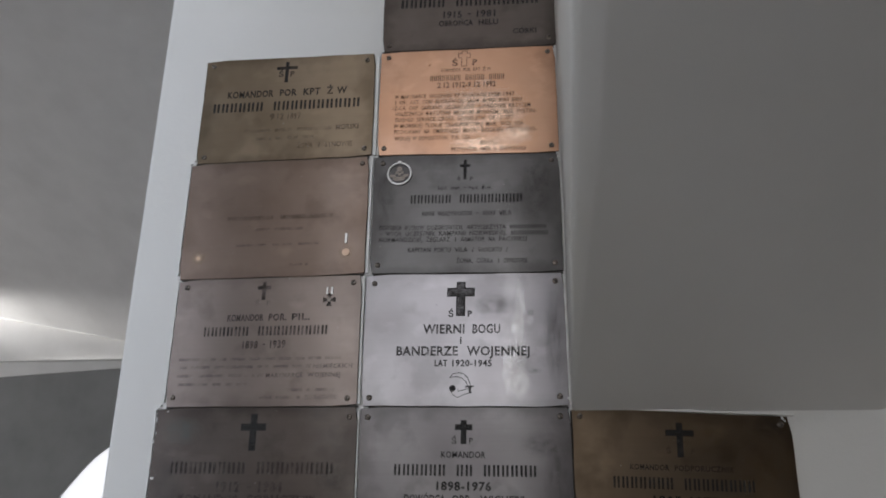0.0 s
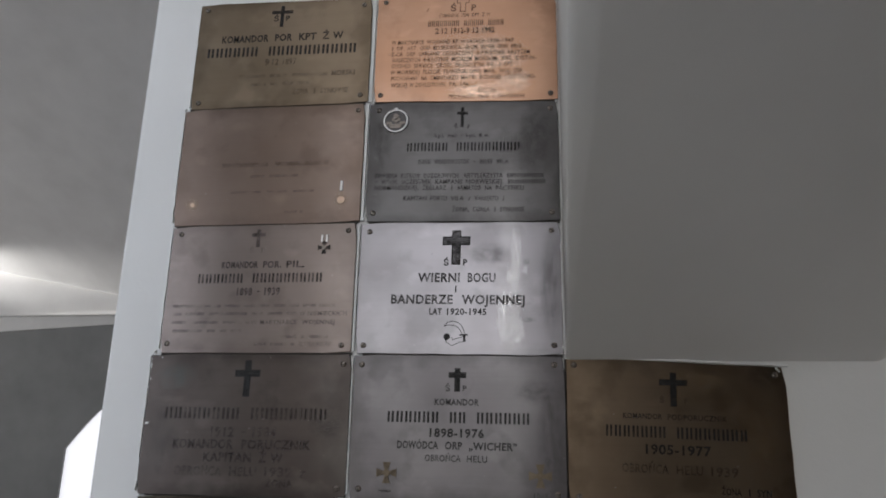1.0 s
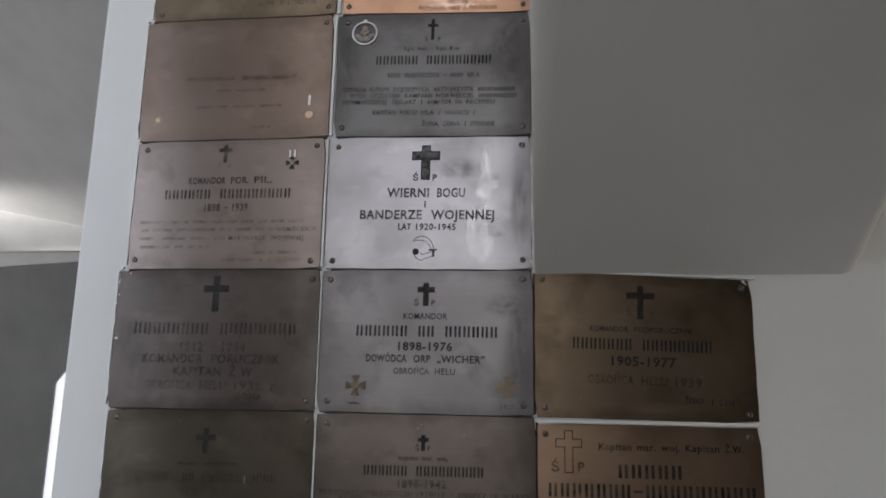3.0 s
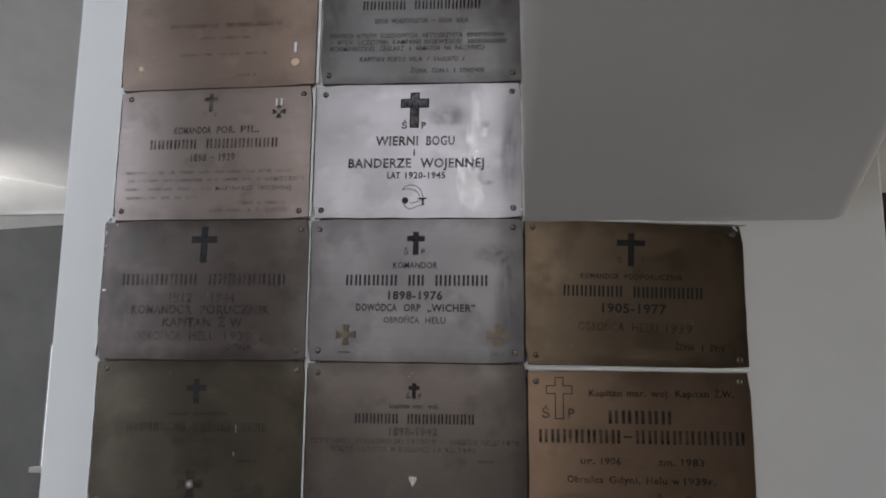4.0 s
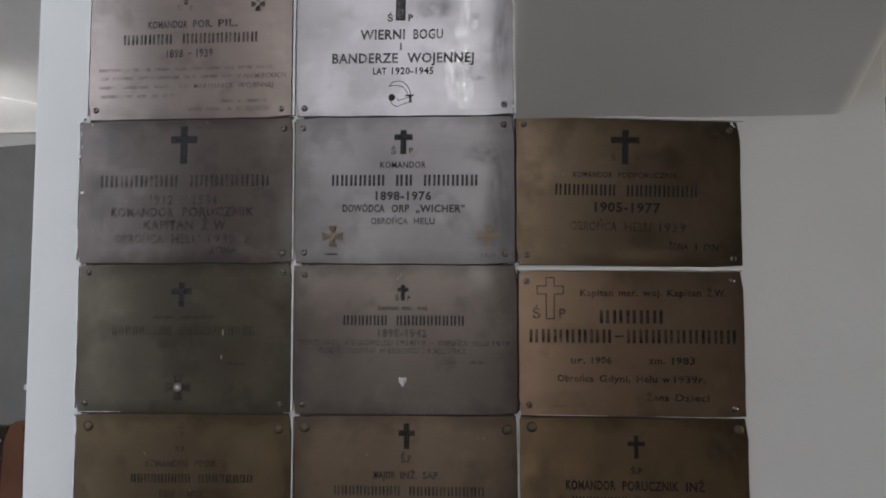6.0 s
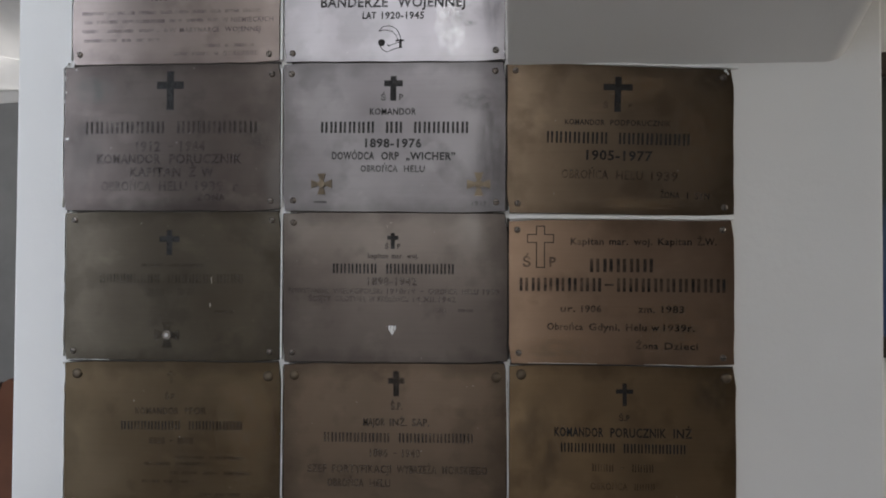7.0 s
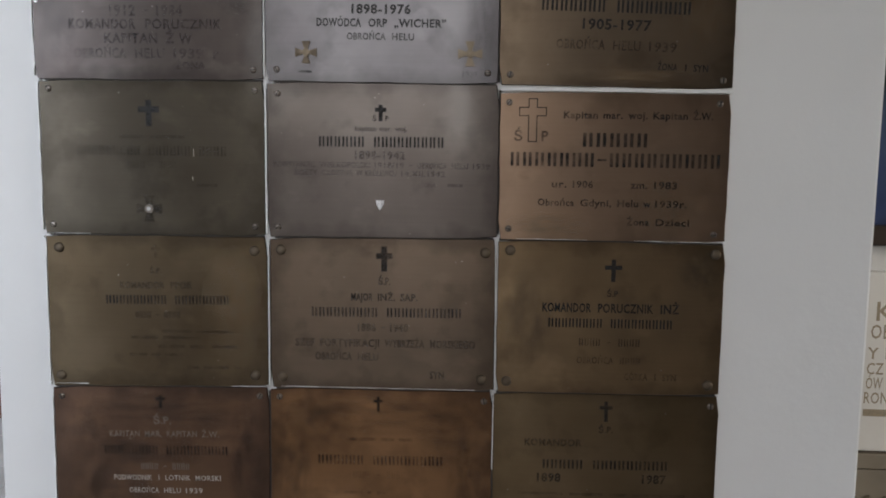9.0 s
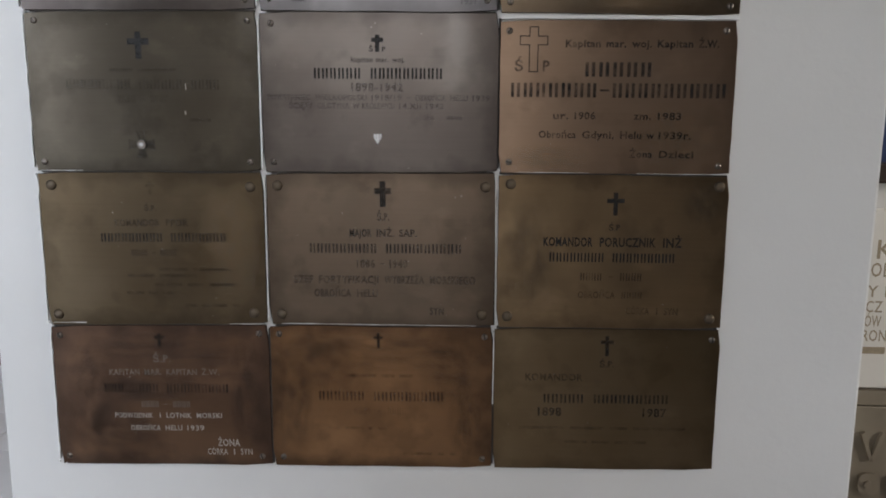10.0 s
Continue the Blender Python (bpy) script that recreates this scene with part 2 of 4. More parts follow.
# the nave's far wall with an arched window, and its pale upper part under the vault
ax, aw, az, ab = -4.47, 0.68, 2.08, 0.75
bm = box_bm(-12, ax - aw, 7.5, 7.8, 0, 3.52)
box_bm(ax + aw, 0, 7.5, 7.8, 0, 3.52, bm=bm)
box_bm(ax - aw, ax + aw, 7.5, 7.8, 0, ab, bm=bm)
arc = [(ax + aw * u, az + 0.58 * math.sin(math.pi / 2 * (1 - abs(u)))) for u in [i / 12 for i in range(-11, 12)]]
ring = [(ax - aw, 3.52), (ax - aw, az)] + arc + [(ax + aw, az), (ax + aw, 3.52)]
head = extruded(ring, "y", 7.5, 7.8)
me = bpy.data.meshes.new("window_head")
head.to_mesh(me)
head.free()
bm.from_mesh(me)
# the lower wall's shade is put into its grey paint
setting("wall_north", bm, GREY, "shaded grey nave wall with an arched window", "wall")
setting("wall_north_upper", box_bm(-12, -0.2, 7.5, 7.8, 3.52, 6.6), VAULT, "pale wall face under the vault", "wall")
bm = bmesh.new()
ends = []
for x, low in ((-12, 3.08), (-3.2, 3.575)):
    ends.append([bm.verts.new((x, y, z)) for y, z in ((7.52, low), (7.492, low + 0.004), (7.488, 3.585), (7.465, 3.595), (7.465, 3.61), (7.52, 3.62))])
for k in range(6):
    bm.faces.new((ends[0][k], ends[0][(k + 1) % 6], ends[1][(k + 1) % 6], ends[1][k]))
bm.faces.new(ends[0]), bm.faces.new(ends[1])
setting("cornice", bm, VAULT, "pale moulded cornice under the vault", "cornice")
pane_mat, nt, b = nodes_of("frosted_daylight", 0.6)
b.inputs["Base Color"].default_value = (0.8, 0.8, 0.82, 1)
b.inputs["Emission Color"].default_value = (0.93, 0.94, 1.0, 1)
b.inputs["Emission Strength"].default_value = 0.78
window = tagged(new("window_1"), "arched frosted window bright with daylight", "window", kind="structure")
part("pane", box_bm(ax - aw - 0.02, ax + aw + 0.02, 7.53, 7.55, ab - 0.02, az + aw), pane_mat, window)
part("sill", box_bm(ax - aw - 0.06, ax + aw + 0.06, 7.40, 7.53, ab - 0.06, ab, 0.008), WHITE, window)

# nave vault: a cell that rises from a sloping edge on the far wall towards the visitor


def vault_edge(x):
    return 3.70 + 0.2 * max(0, -3.7 - x)


bm = bmesh.new()
rows = []
for i in range(49):
    x = -12 + 11.8 * i / 48
    e = vault_edge(x)
    rows.append([bm.verts.new((x, 7.5 - d, e + (6.0 - e) * math.sin(math.pi / 2 * min(1, d / 5.0)) ** 0.9)) for d in [0, 0.02] + [8.2 * (j / 30) ** 1.4 for j in range(2, 31)]])
for m0, m1 in zip(rows, rows[1:]):
    for k in range(len(m0) - 1):
        bm.faces.new((m0[k], m0[k + 1], m1[k + 1], m1[k]))
bmesh.ops.recalc_face_normals(bm, faces=bm.faces)
bmesh.ops.solidify(bm, geom=bm.faces[:], thickness=0.12)
ceiling = setting("ceiling", bm, VAULT, "pale painted vault over the nave", "ceiling")
ceiling.data.polygons.foreach_set("use_smooth", [True] * len(ceiling.data.polygons))
setting("ceiling_south", box_bm(-12, 4, -3.4, -0.6, 5.2, 5.4), VAULT, "pale painted ceiling", "ceiling")
setting("ceiling_aisle", box_bm(-0.25, 4, -0.6, 1.2, 5.2, 5.4), VAULT, "pale painted ceiling", "ceiling")
setting("lintel_wall", box_bm(-12, -0.25, -0.7, -0.5, 5.3, 6.6), VAULT, "pale wall strip between the ceilings", "wall")
# the walls behind and beside the visitor, with the windows, some of them added, that light the place


def wall_with_openings(name, axis, at, thick, lo, hi, top, openings, label):
    """A wall from lo to hi along x or y, with openings (from, to, sill, head) cut right through."""
    bm = bmesh.new()

    def block(a, b, z0, z1):
        if axis == "x":
            box_bm(a, b, at, at + thick, z0, z1, bm=bm)
        else:
            box_bm(at, at + thick, a, b, z0, z1, bm=bm)

    edge = lo
    for a, b, sill, head in openings:
        block(edge, a, 0, top)
        block(a, b, 0, sill)
        block(a, b, head, top)
        edge = b
    block(edge, hi, 0, top)
    setting(name, bm, WHITE, label, "wall")


wall_with_openings("wall_south", "x", -3.4, 0.2, -12, 4, 5.2, [(-2.77, -1.93, 1.48, 3.72), (-1.06, 0.14, 1.68, 4.02)], "white wall with two tall windows")
wall_with_openings("wall_east", "y", 4.0, 0.2, -3.4, 1.2, 5.4, [(-1.27, -0.53, 1.43, 3.17)], "unseen white wall with one added window")
wall_with_openings("wall_west", "y", -12.2, 0.2, -3.4, 7.9, 6.6, [(1.7, 3.3, 1.9, 4.1)], "unseen white wall with one added window")

# ---- plaques ----
FRONT = -0.0042     # the face of a plaque, before its own centre


def prism(points, y0, y1, bm=None):
    """A prism on an outline in a plaque's own plane (x, z), from y0 to y1."""
    own = bmesh.new() if bm is None else bm
    lo, hi = [own.verts.new((x, y0, z)) for x, z in points], [own.verts.new((x, y1, z)) for x, z in points]
    own.faces.new(lo), own.faces.new(hi)
    for i in range(len(points)):
        j = (i + 1) % len(points)
        own.faces.new((lo[i], lo[j], hi[j], hi[i]))
    return own


def stroke(points, width, closed=False, bm=None, depth=0.0002):
    """A thin line along points, as engraved."""
    own = bmesh.new() if bm is None else bm
    pts = list(points) + ([points[0]] if closed else [])
    for (xa, za), (xb, zb) in zip(pts, pts[1:]):
        d = math.hypot(xb - xa, zb - za) or 1
        tx, tz = (xb - xa) / d * width / 2, (zb - za) / d * width / 2
        prism([(xa - tx - tz, za - tz + tx), (xb + tx - tz, zb + tz + tx), (xb + tx + tz, zb + tz - tx), (xa - tx + tz, za - tz - tx)], FRONT - depth, FRONT + 0.0005, own)
    return own


def disc(cx, cz, r, y0, y1, n=20, bm=None):
    return prism([(cx + r * math.cos(2 * math.pi * i / n), cz + r * math.sin(2 * math.pi * i / n)) for i in range(n)], y0, y1, bm)


def cross_outline(w, h, t, arm=0.3, flare=1.0):
    """A Latin cross w wide and h high, its bars t thick, the arm's centre at that share from the top."""
    a, k, f = w / 2, t / 2, t / 2 * flare
    zc = h / 2 - arm * h
    return [(-f, h / 2), (f, h / 2), (k, zc + k), (a, zc + f), (a, zc - f), (k, zc - k), (f, -h / 2), (-f, -h / 2), (-k, zc - k), (-a, zc - f), (-a, zc + f), (-k, zc + k)]


def cross_ring(x, z, w, h, t, arm, half, depth=0.0002):
    """The outline of a Latin cross as one closed line."""
    zc = h / 2 - arm * h

    def loop(d):
        a, k, up, down = w / 2 + d, t / 2 + d, h / 2 + d, -h / 2 - d
        return [(x + p, z + q) for p, q in ((-k, up), (k, up), (k, zc + k), (a, zc + k), (a, zc - k), (k, zc - k), (k, down), (-k, down), (-k, zc - k), (-a, zc - k), (-a, zc + k), (-k, zc + k))]

    bm = bmesh.new()
    rims = [[bm.verts.new((p, y, q)) for p, q in loop(d)] for d, y in ((half, FRONT + 0.0005), (half, FRONT - depth), (-half, FRONT - depth), (-half, FRONT + 0.0005))]
    for m0, m1 in zip(rims, rims[1:]):
        for i in range(12):
            bm.faces.new((m0[i], m0[(i + 1) % 12], m1[(i + 1) % 12], m1[i]))
    return bm


def word_mesh(text, bold):
    data = bpy.data.curves.new("word", "FONT")
    data.body, data.size, data.resolution_u, data.offset, data.space_character = text, 1.0, 2, bold, 1.08
    ob = bpy.data.objects.new("word", data)
    me = bpy.data.meshes.new_from_object(ob)
    bpy.data.objects.remove(ob)
    bpy.data.curves.remove(data)
    return me


probe = word_mesh("H", 0)
CAP = max(v.co.y for v in probe.vertices)
bpy.data.meshes.remove(probe)


def line_bm(text, x0, x1, z, cap, bold=0.02, depth=0.0002):
    """One line of letters between x0 and x1, centred on z. A run of # stands for a plain bar, a run of = for two thin bars to a letter."""
    bm = bmesh.new()
    pitch = (x1 - x0) / max(1, len(text))
    at = 0
    for token in text.split(" "):
        n = len(token)
        a, b = x0 + at * pitch, x0 + (at + n) * pitch
        at += n + 1
        if not n:
            continue
        if set(token) == {"#"}:
            prism([(a, z - 0.32 * cap), (b - 0.1 * pitch, z - 0.32 * cap), (b - 0.1 * pitch, z + 0.32 * cap), (a, z + 0.32 * cap)], FRONT - depth, FRONT + 0.0005, bm)
        elif set(token) <= {"=", "-"}:
            for i, c in enumerate(token):
                l = a + (i + 0.12) * pitch
                bars = [(l, l + 0.24 * pitch), (l + 0.46 * pitch, l + 0.70 * pitch)] if c == "=" else [(l, l + 0.72 * pitch)]
                hh = 0.5 * cap if c == "=" else 0.07 * cap
                for l, r in bars:
                    prism([(l, z - hh), (r, z - hh), (r, z + hh), (l, z + hh)], FRONT - depth, FRONT + 0.0005, bm)
        else:
            me = word_mesh(token, bold)
            if not me.vertices:
                continue
            lo, hi = min(v.co.x for v in me.vertices), max(v.co.x for v in me.vertices)
            wide = (b - a) - 0.12 * pitch
            sx = wide / max(1e-6, hi - lo) if n > 1 else min(cap / CAP, 1.7 * pitch / max(1e-6, hi - lo))
            off = a if n > 1 else (a + b) / 2 - (hi - lo) * sx / 2
            for v in me.vertices:
                v.co = (off + (v.co.x - lo) * sx, FRONT - depth, z - cap / 2 + v.co.y * cap / CAP)
            bm.from_mesh(me)
            bpy.data.meshes.remove(me)
    return bm


def screw_bm(r, h, slot):
    bm = bmesh.new()
    prof = [(r, 0.0), (r, 0.35 * h), (0.82 * r, 0.75 * h), (0.45 * r, 0.96 * h), (0.02 * r, h)]
    n = 14
    ringv = [[bm.verts.new((q * math.cos(2 * math.pi * i / n), -y, q * math.sin(2 * math.pi * i / n))) for i in range(n)] for q, y in prof]
    for m0, m1 in zip(ringv, ringv[1:]):
        for i in range(n):
            bm.faces.new((m0[i], m0[(i + 1) % n], m1[(i + 1) % n], m1[i]))
    bm.faces.new(ringv[-1])
    return bm


def mesh_of(name, bm, material, smooth=False):
    me = bpy.data.meshes.new(name)
    bmesh.ops.recalc_face_normals(bm, faces=bm.faces)
    bm.to_mesh(me)
    bm.free()
    me.materials.append(material)
    if smooth:
        me.polygons.foreach_set("use_smooth", [True] * len(me.polygons))
    return me


SMALL_SCREW = mesh_of("screw", screw_bm(0.0042, 0.0022, True), SCREW, True)
BIG_SCREW = mesh_of("screw", screw_bm(0.0068, 0.0032, False), OLD_SCREW, True)
SLOT = mesh_of("slot", box_bm(-0.0036, 0.0036, -0.0027, -0.0018, -0.0005, 0.0005), INK)


def stain_or_glint_paint(name, colour, strength, metallic, rough):
    """Cloudy tarnish, a rubbed patch or a painted reflection that fades out towards its rim."""
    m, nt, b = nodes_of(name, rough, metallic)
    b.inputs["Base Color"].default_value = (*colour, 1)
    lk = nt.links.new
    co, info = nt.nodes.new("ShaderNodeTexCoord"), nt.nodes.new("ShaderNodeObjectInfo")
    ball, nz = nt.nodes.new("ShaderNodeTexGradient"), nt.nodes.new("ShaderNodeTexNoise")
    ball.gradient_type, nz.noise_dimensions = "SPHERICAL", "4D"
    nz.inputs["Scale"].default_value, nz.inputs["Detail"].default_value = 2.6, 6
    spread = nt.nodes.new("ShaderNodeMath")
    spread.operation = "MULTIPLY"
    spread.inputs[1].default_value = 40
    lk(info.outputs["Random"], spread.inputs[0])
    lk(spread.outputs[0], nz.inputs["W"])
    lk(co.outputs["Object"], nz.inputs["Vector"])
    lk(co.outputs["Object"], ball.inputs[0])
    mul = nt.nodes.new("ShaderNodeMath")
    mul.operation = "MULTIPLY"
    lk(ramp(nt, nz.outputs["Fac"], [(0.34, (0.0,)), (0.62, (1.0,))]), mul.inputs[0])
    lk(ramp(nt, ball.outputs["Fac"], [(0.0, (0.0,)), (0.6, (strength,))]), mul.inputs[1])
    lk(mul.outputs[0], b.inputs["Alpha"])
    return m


TARNISH_OR_DIM = stain_or_glint_paint("tarnish_or_dim_sheen", (0.045, 0.040, 0.037), 0.34, 0.6, 0.45)
PLUM_STAIN = stain_or_glint_paint("plum_dark_tarnish", (0.050, 0.033, 0.028), 0.42, 0.6, 0.45)
# reflected window streak, painted as paler metal
WINDOW_STREAK = stain_or_glint_paint("window_streak_patch", (0.56, 0.54, 0.53), 0.42, 1.0, 0.22)
# highlight on the copper sheet, held in a brighter copper colour
COPPER_HIGHLIGHT = stain_or_glint_paint("copper_highlight_patch", (0.92, 0.68, 0.52), 0.85, 1.0, 0.24)
GOLDEN = stain_or_glint_paint("golden_rub_or_sheen_patch", (0.36, 0.25, 0.15), 0.4, 1.0, 0.34)
VERDIGRIS = stain_or_glint_paint("grey_green_bloom", (0.16, 0.18, 0.17), 0.5, 0.2, 0.6)
ROUND = mesh_of("stain", prism([(math.cos(math.pi * i / 12), math.sin(math.pi * i / 12)) for i in range(24)], -0.0001, 0.0003), TARNISH_OR_DIM)


class Plaque:
    """A plaque between x0 and x1, with its left and right edges' heights; marks are set by shares from its upper left corner."""

    def __init__(self, x0, x1, left, right, sheet, label, screws=0.045, big=False, skip=()):
        self.x0, self.x1, self.left, self.right = x0, x1, left, right
        self.cx, self.cz = (x0 + x1) / 2, (left[0] + left[1] + right[0] + right[1]) / 4
        g = 0.0005
        corners = [(x0 + g, left[1] + g), (x1 - g, right[1] + g), (x1 - g, right[0] - g), (x0 + g, left[0] - g)]
        pts, inner = [], []
        for k in range(4):
            (xa, za), (xb, zb) = corners[k], corners[(k + 1) % 4]
            for i in range(8):
                f = i / 8 if i else 0.012
                wob = 0.0005 * random.uniform(-1, 1) if i else 0
                x, z = xa + (xb - xa) * f - self.cx, za + (zb - za) * f - self.cz
                dx, dz = (wob, 0) if k % 2 else (0, wob)
                pts.append((x + dx, z + dz))
                inner.append(((x + dx) * 0.9955, (z + dz) * 0.9935))
        bm = bmesh.new()
        back = [bm.verts.new((x, -0.0005, z)) for x, z in pts]
        side = [bm.verts.new((x, FRONT + 0.0010, z)) for x, z in pts]
        face = [bm.verts.new((x, FRONT, z)) for x, z in inner]
        n = len(pts)
        bm.faces.new(back), bm.faces.new(face)
        for a, b in ((back, side), (side, face)):
            for i in range(n):
                j = (i + 1) % n
                bm.faces.new((a[i], a[j], b[j], b[i]))
        uv = bm.loops.layers.uv.new("brushing")
        for f in bm.faces:
            for loop in f.loops:
                loop[uv].uv = (loop.vert.co.z, loop.vert.co.x)
        self.ob = new("memorial_plaque")
        self.ob.location = (self.cx, 0, self.cz)
        solid("sheet", bm, SHEETS[sheet], self.ob)
        tagged(self.ob, label, "plaque", "plaques on the pier")
        for k, (u, v) in enumerate(((screws, 1.5 * screws), (1 - screws, 1.5 * screws), (1 - screws, 1 - 1.5 * screws), (screws, 1 - 1.5 * screws))):
            if k in skip:
                continue
            x, z = self.at(u + random.uniform(-0.006, 0.006), v + random.uniform(-0.01, 0.01))
            s = new("screw", BIG_SCREW if big else SMALL_SCREW)
            s.parent, s.location = self.ob, (x, FRONT, z)
            if not big:
                t = new("slot", SLOT)
                t.parent, t.rotation_euler = s, (0, random.uniform(0, 3.1), 0)

    def at(self, u, v):
        zl, zr = self.left[0] + (self.left[1] - self.left[0]) * v, self.right[0] + (self.right[1] - self.right[0]) * v
        return self.x0 + (self.x1 - self.x0) * u - self.cx, zl + (zr - zl) * u - self.cz

    def turn(self, bm, u, v):
        """Turns a mark by the plaque's own lean, about its place."""
        x, z = self.at(u, v)
        lean = math.atan2(self.right[0] + self.right[1] - self.left[0] - self.left[1], 2 * (self.x1 - self.x0))
        bmesh.ops.rotate(bm, verts=bm.verts, cent=(x, 0, z), matrix=Matrix.Rotation(-lean, 3, "Y"))
        return bm

    def text(self, material, *lines):
        for words, u0, u1, v, cap in lines:
            x0, z = self.at((u0 + u1) / 2, v)
            half = (u1 - u0) / 2 * (self.x1 - self.x0)
            bm = line_bm(words, x0 - half, x0 + half, z, cap * (self.left[0] - self.left[1]), 0.027 if cap > 0.042 else 0.018)
            tagged(part("inscription", self.turn(bm, (u0 + u1) / 2, v), material, self.ob), kind="stuff")
        return self

    def cross(self, u, v, w, h, t, material, style="solid", arm=0.3, flare=1.0):
        x, z = self.at(u, v)
        s = 0.3
        pts = [(x + a, z + b) for a, b in cross_outline(w * s, h * 0.2, t * s, arm, flare)]
        bm = cross_ring(x, z, w * s, h * 0.2, t * s, arm, 0.0006) if style == "outline" else prism(pts, FRONT - 0.0002, FRONT + 0.0005)
        part("cross", self.turn(bm, u, v), material, self.ob)
        if style == "beaded":
            bm = cross_ring(x, z, w * s * 0.97, h * 0.2 * 0.98, t * s * 0.90, arm, 0.0008, 0.0004)
            part("cross_rim", self.turn(bm, u, v), INK, self.ob)
        return self

    def stain(self, material, *spots):
        """Stains and painted reflections at (u, v), each with its half width and half height in metres."""
        for u, v, wide, high in spots:
            x, z = self.at(u, v)
            x, z = (min(max(q, -h + r), h - r) for q, r, h in ((x, wide, (self.x1 - self.x0) / 2 - 0.002), (z, high, 0.0955)))
            s = new("stain", ROUND)
            s.parent, s.location, s.scale = self.ob, (x, FRONT, z), (wide, 1, high)
            s.material_slots[0].link = "OBJECT"
            s.material_slots[0].material = material
        return self

    def sp(self, u, v, gap, cap, material, first="Ś"):
        return self.text(material, (first, u - gap - 0.02, u - gap + 0.02, v, cap), ("P", u + gap - 0.02, u + gap + 0.02, v, cap))


def pattee(parent, x, z, size, material, thick=0.0018, name="badge", label="", boss=None):
    """A small cross with widening arms and a round centre, fixed to a plaque."""
    bm = bmesh.new()
    for k in range(4):
        a = k * math.pi / 2
        c, s = math.cos(a), math.sin(a)
        arm = [(0.10, 0.06), (0.5, 0.2), (0.5, -0.2), (0.10, -0.06)]
        prism([(x + size * (c * p - s * q), z + size * (s * p + c * q)) for p, q in arm], FRONT - thick, FRONT + 0.0003, bm)
    badge = part(name, bm, material, parent, label)
    part("boss", disc(x, z, size * 0.17, FRONT - thick - 0.001, FRONT), boss or OLD_BRASS, badge)
    return badge


def ribbon_medal(parent, x, z, drop, material):
    """A narrow metal ribbon bar with a small cross medal under it."""
    bm = box_bm(x - 0.0052, x - 0.0022, FRONT - 0.0022, FRONT, z, z + drop, 0.0004)
    box_bm(x + 0.0022, x + 0.0052, FRONT - 0.0022, FRONT, z, z + drop, 0.0004, bm)
    bar = part("medal_ribbon", bm, SILVER, parent, "bright metal ribbon bar")
    pattee(parent, x, z - 0.009, 0.019, material, name="medal", label="small cross medal", boss=SCREW)
    return bar


def plate(col, row, x0, x1, sheet, label, **more):
    """A plaque of one column and row, whose upper and lower edges follow the courses."""
    zs = {0: (JOINT_A, JOINT_B[1:], 1), 1: (JOINT_B, JOINT_C, 0), 2: (JOINT_C[4:], JOINT_D, 4)}[col]
    r = row - zs[2]
    return Plaque(x0, x1, (zs[0][r], zs[0][r + 1]), (zs[1][r], zs[1][r + 1]), sheet, label, **more)


# heights of the courses along the four upright joints
JOINT_A = (2.503, 2.304, 2.102, 1.902, 1.700, 1.494, 1.284, 1.082)
JOINT_B = (2.700, 2.497, 2.303, 2.102, 1.901, 1.699, 1.496, 1.292, 1.091)
JOINT_C = (2.688, 2.489, 2.293, 2.096, 1.897, 1.696, 1.499, 1.296, 1.099)
JOINT_D = (1.882, 1.692, 1.498, 1.300, 1.106)

p = plate(1, 0, 0.0115, 0.306, "dark", "grey brass memorial plaque with black lettering, top of the pier")
p.text(INK, ("===== =========", 0.10, 0.91, 0.53, 0.085), ("1915 - 1981", 0.355, 0.66, 0.657, 0.06), ("OBROŃCA HELU", 0.33, 0.675, 0.743, 0.05))
p.text(MID, ("CÓRKI", 0.755, 0.89, 0.845, 0.045))

p = plate(0, 1, -0.299, 0.0018, "olive", "olive brown brass memorial plaque with a thin black cross")
p.cross(0.485, 0.15, 0.122, 0.2, 0.02, INK)
p.sp(0.485, 0.17, 0.033, 0.05, MID)
p.text(INK, ("KOMANDOR POR KPT Ż W", 0.147, 0.83, 0.355, 0.062), ("====== ==========", 0.065, 0.925, 0.48, 0.085))
p.text(FAINT, ("9 12 1897", 0.41, 0.59, 0.585, 0.055), ("ŻONA I SYNOWIE", 0.58, 0.89, 0.87, 0.045), ("MORSKI", 0.79, 0.92, 0.71, 0.045))
p.text(GHOST, ("###### #### ########", 0.27, 0.77, 0.715, 0.045), ("#### ## ### ###", 0.34, 0.67, 0.79, 0.045))

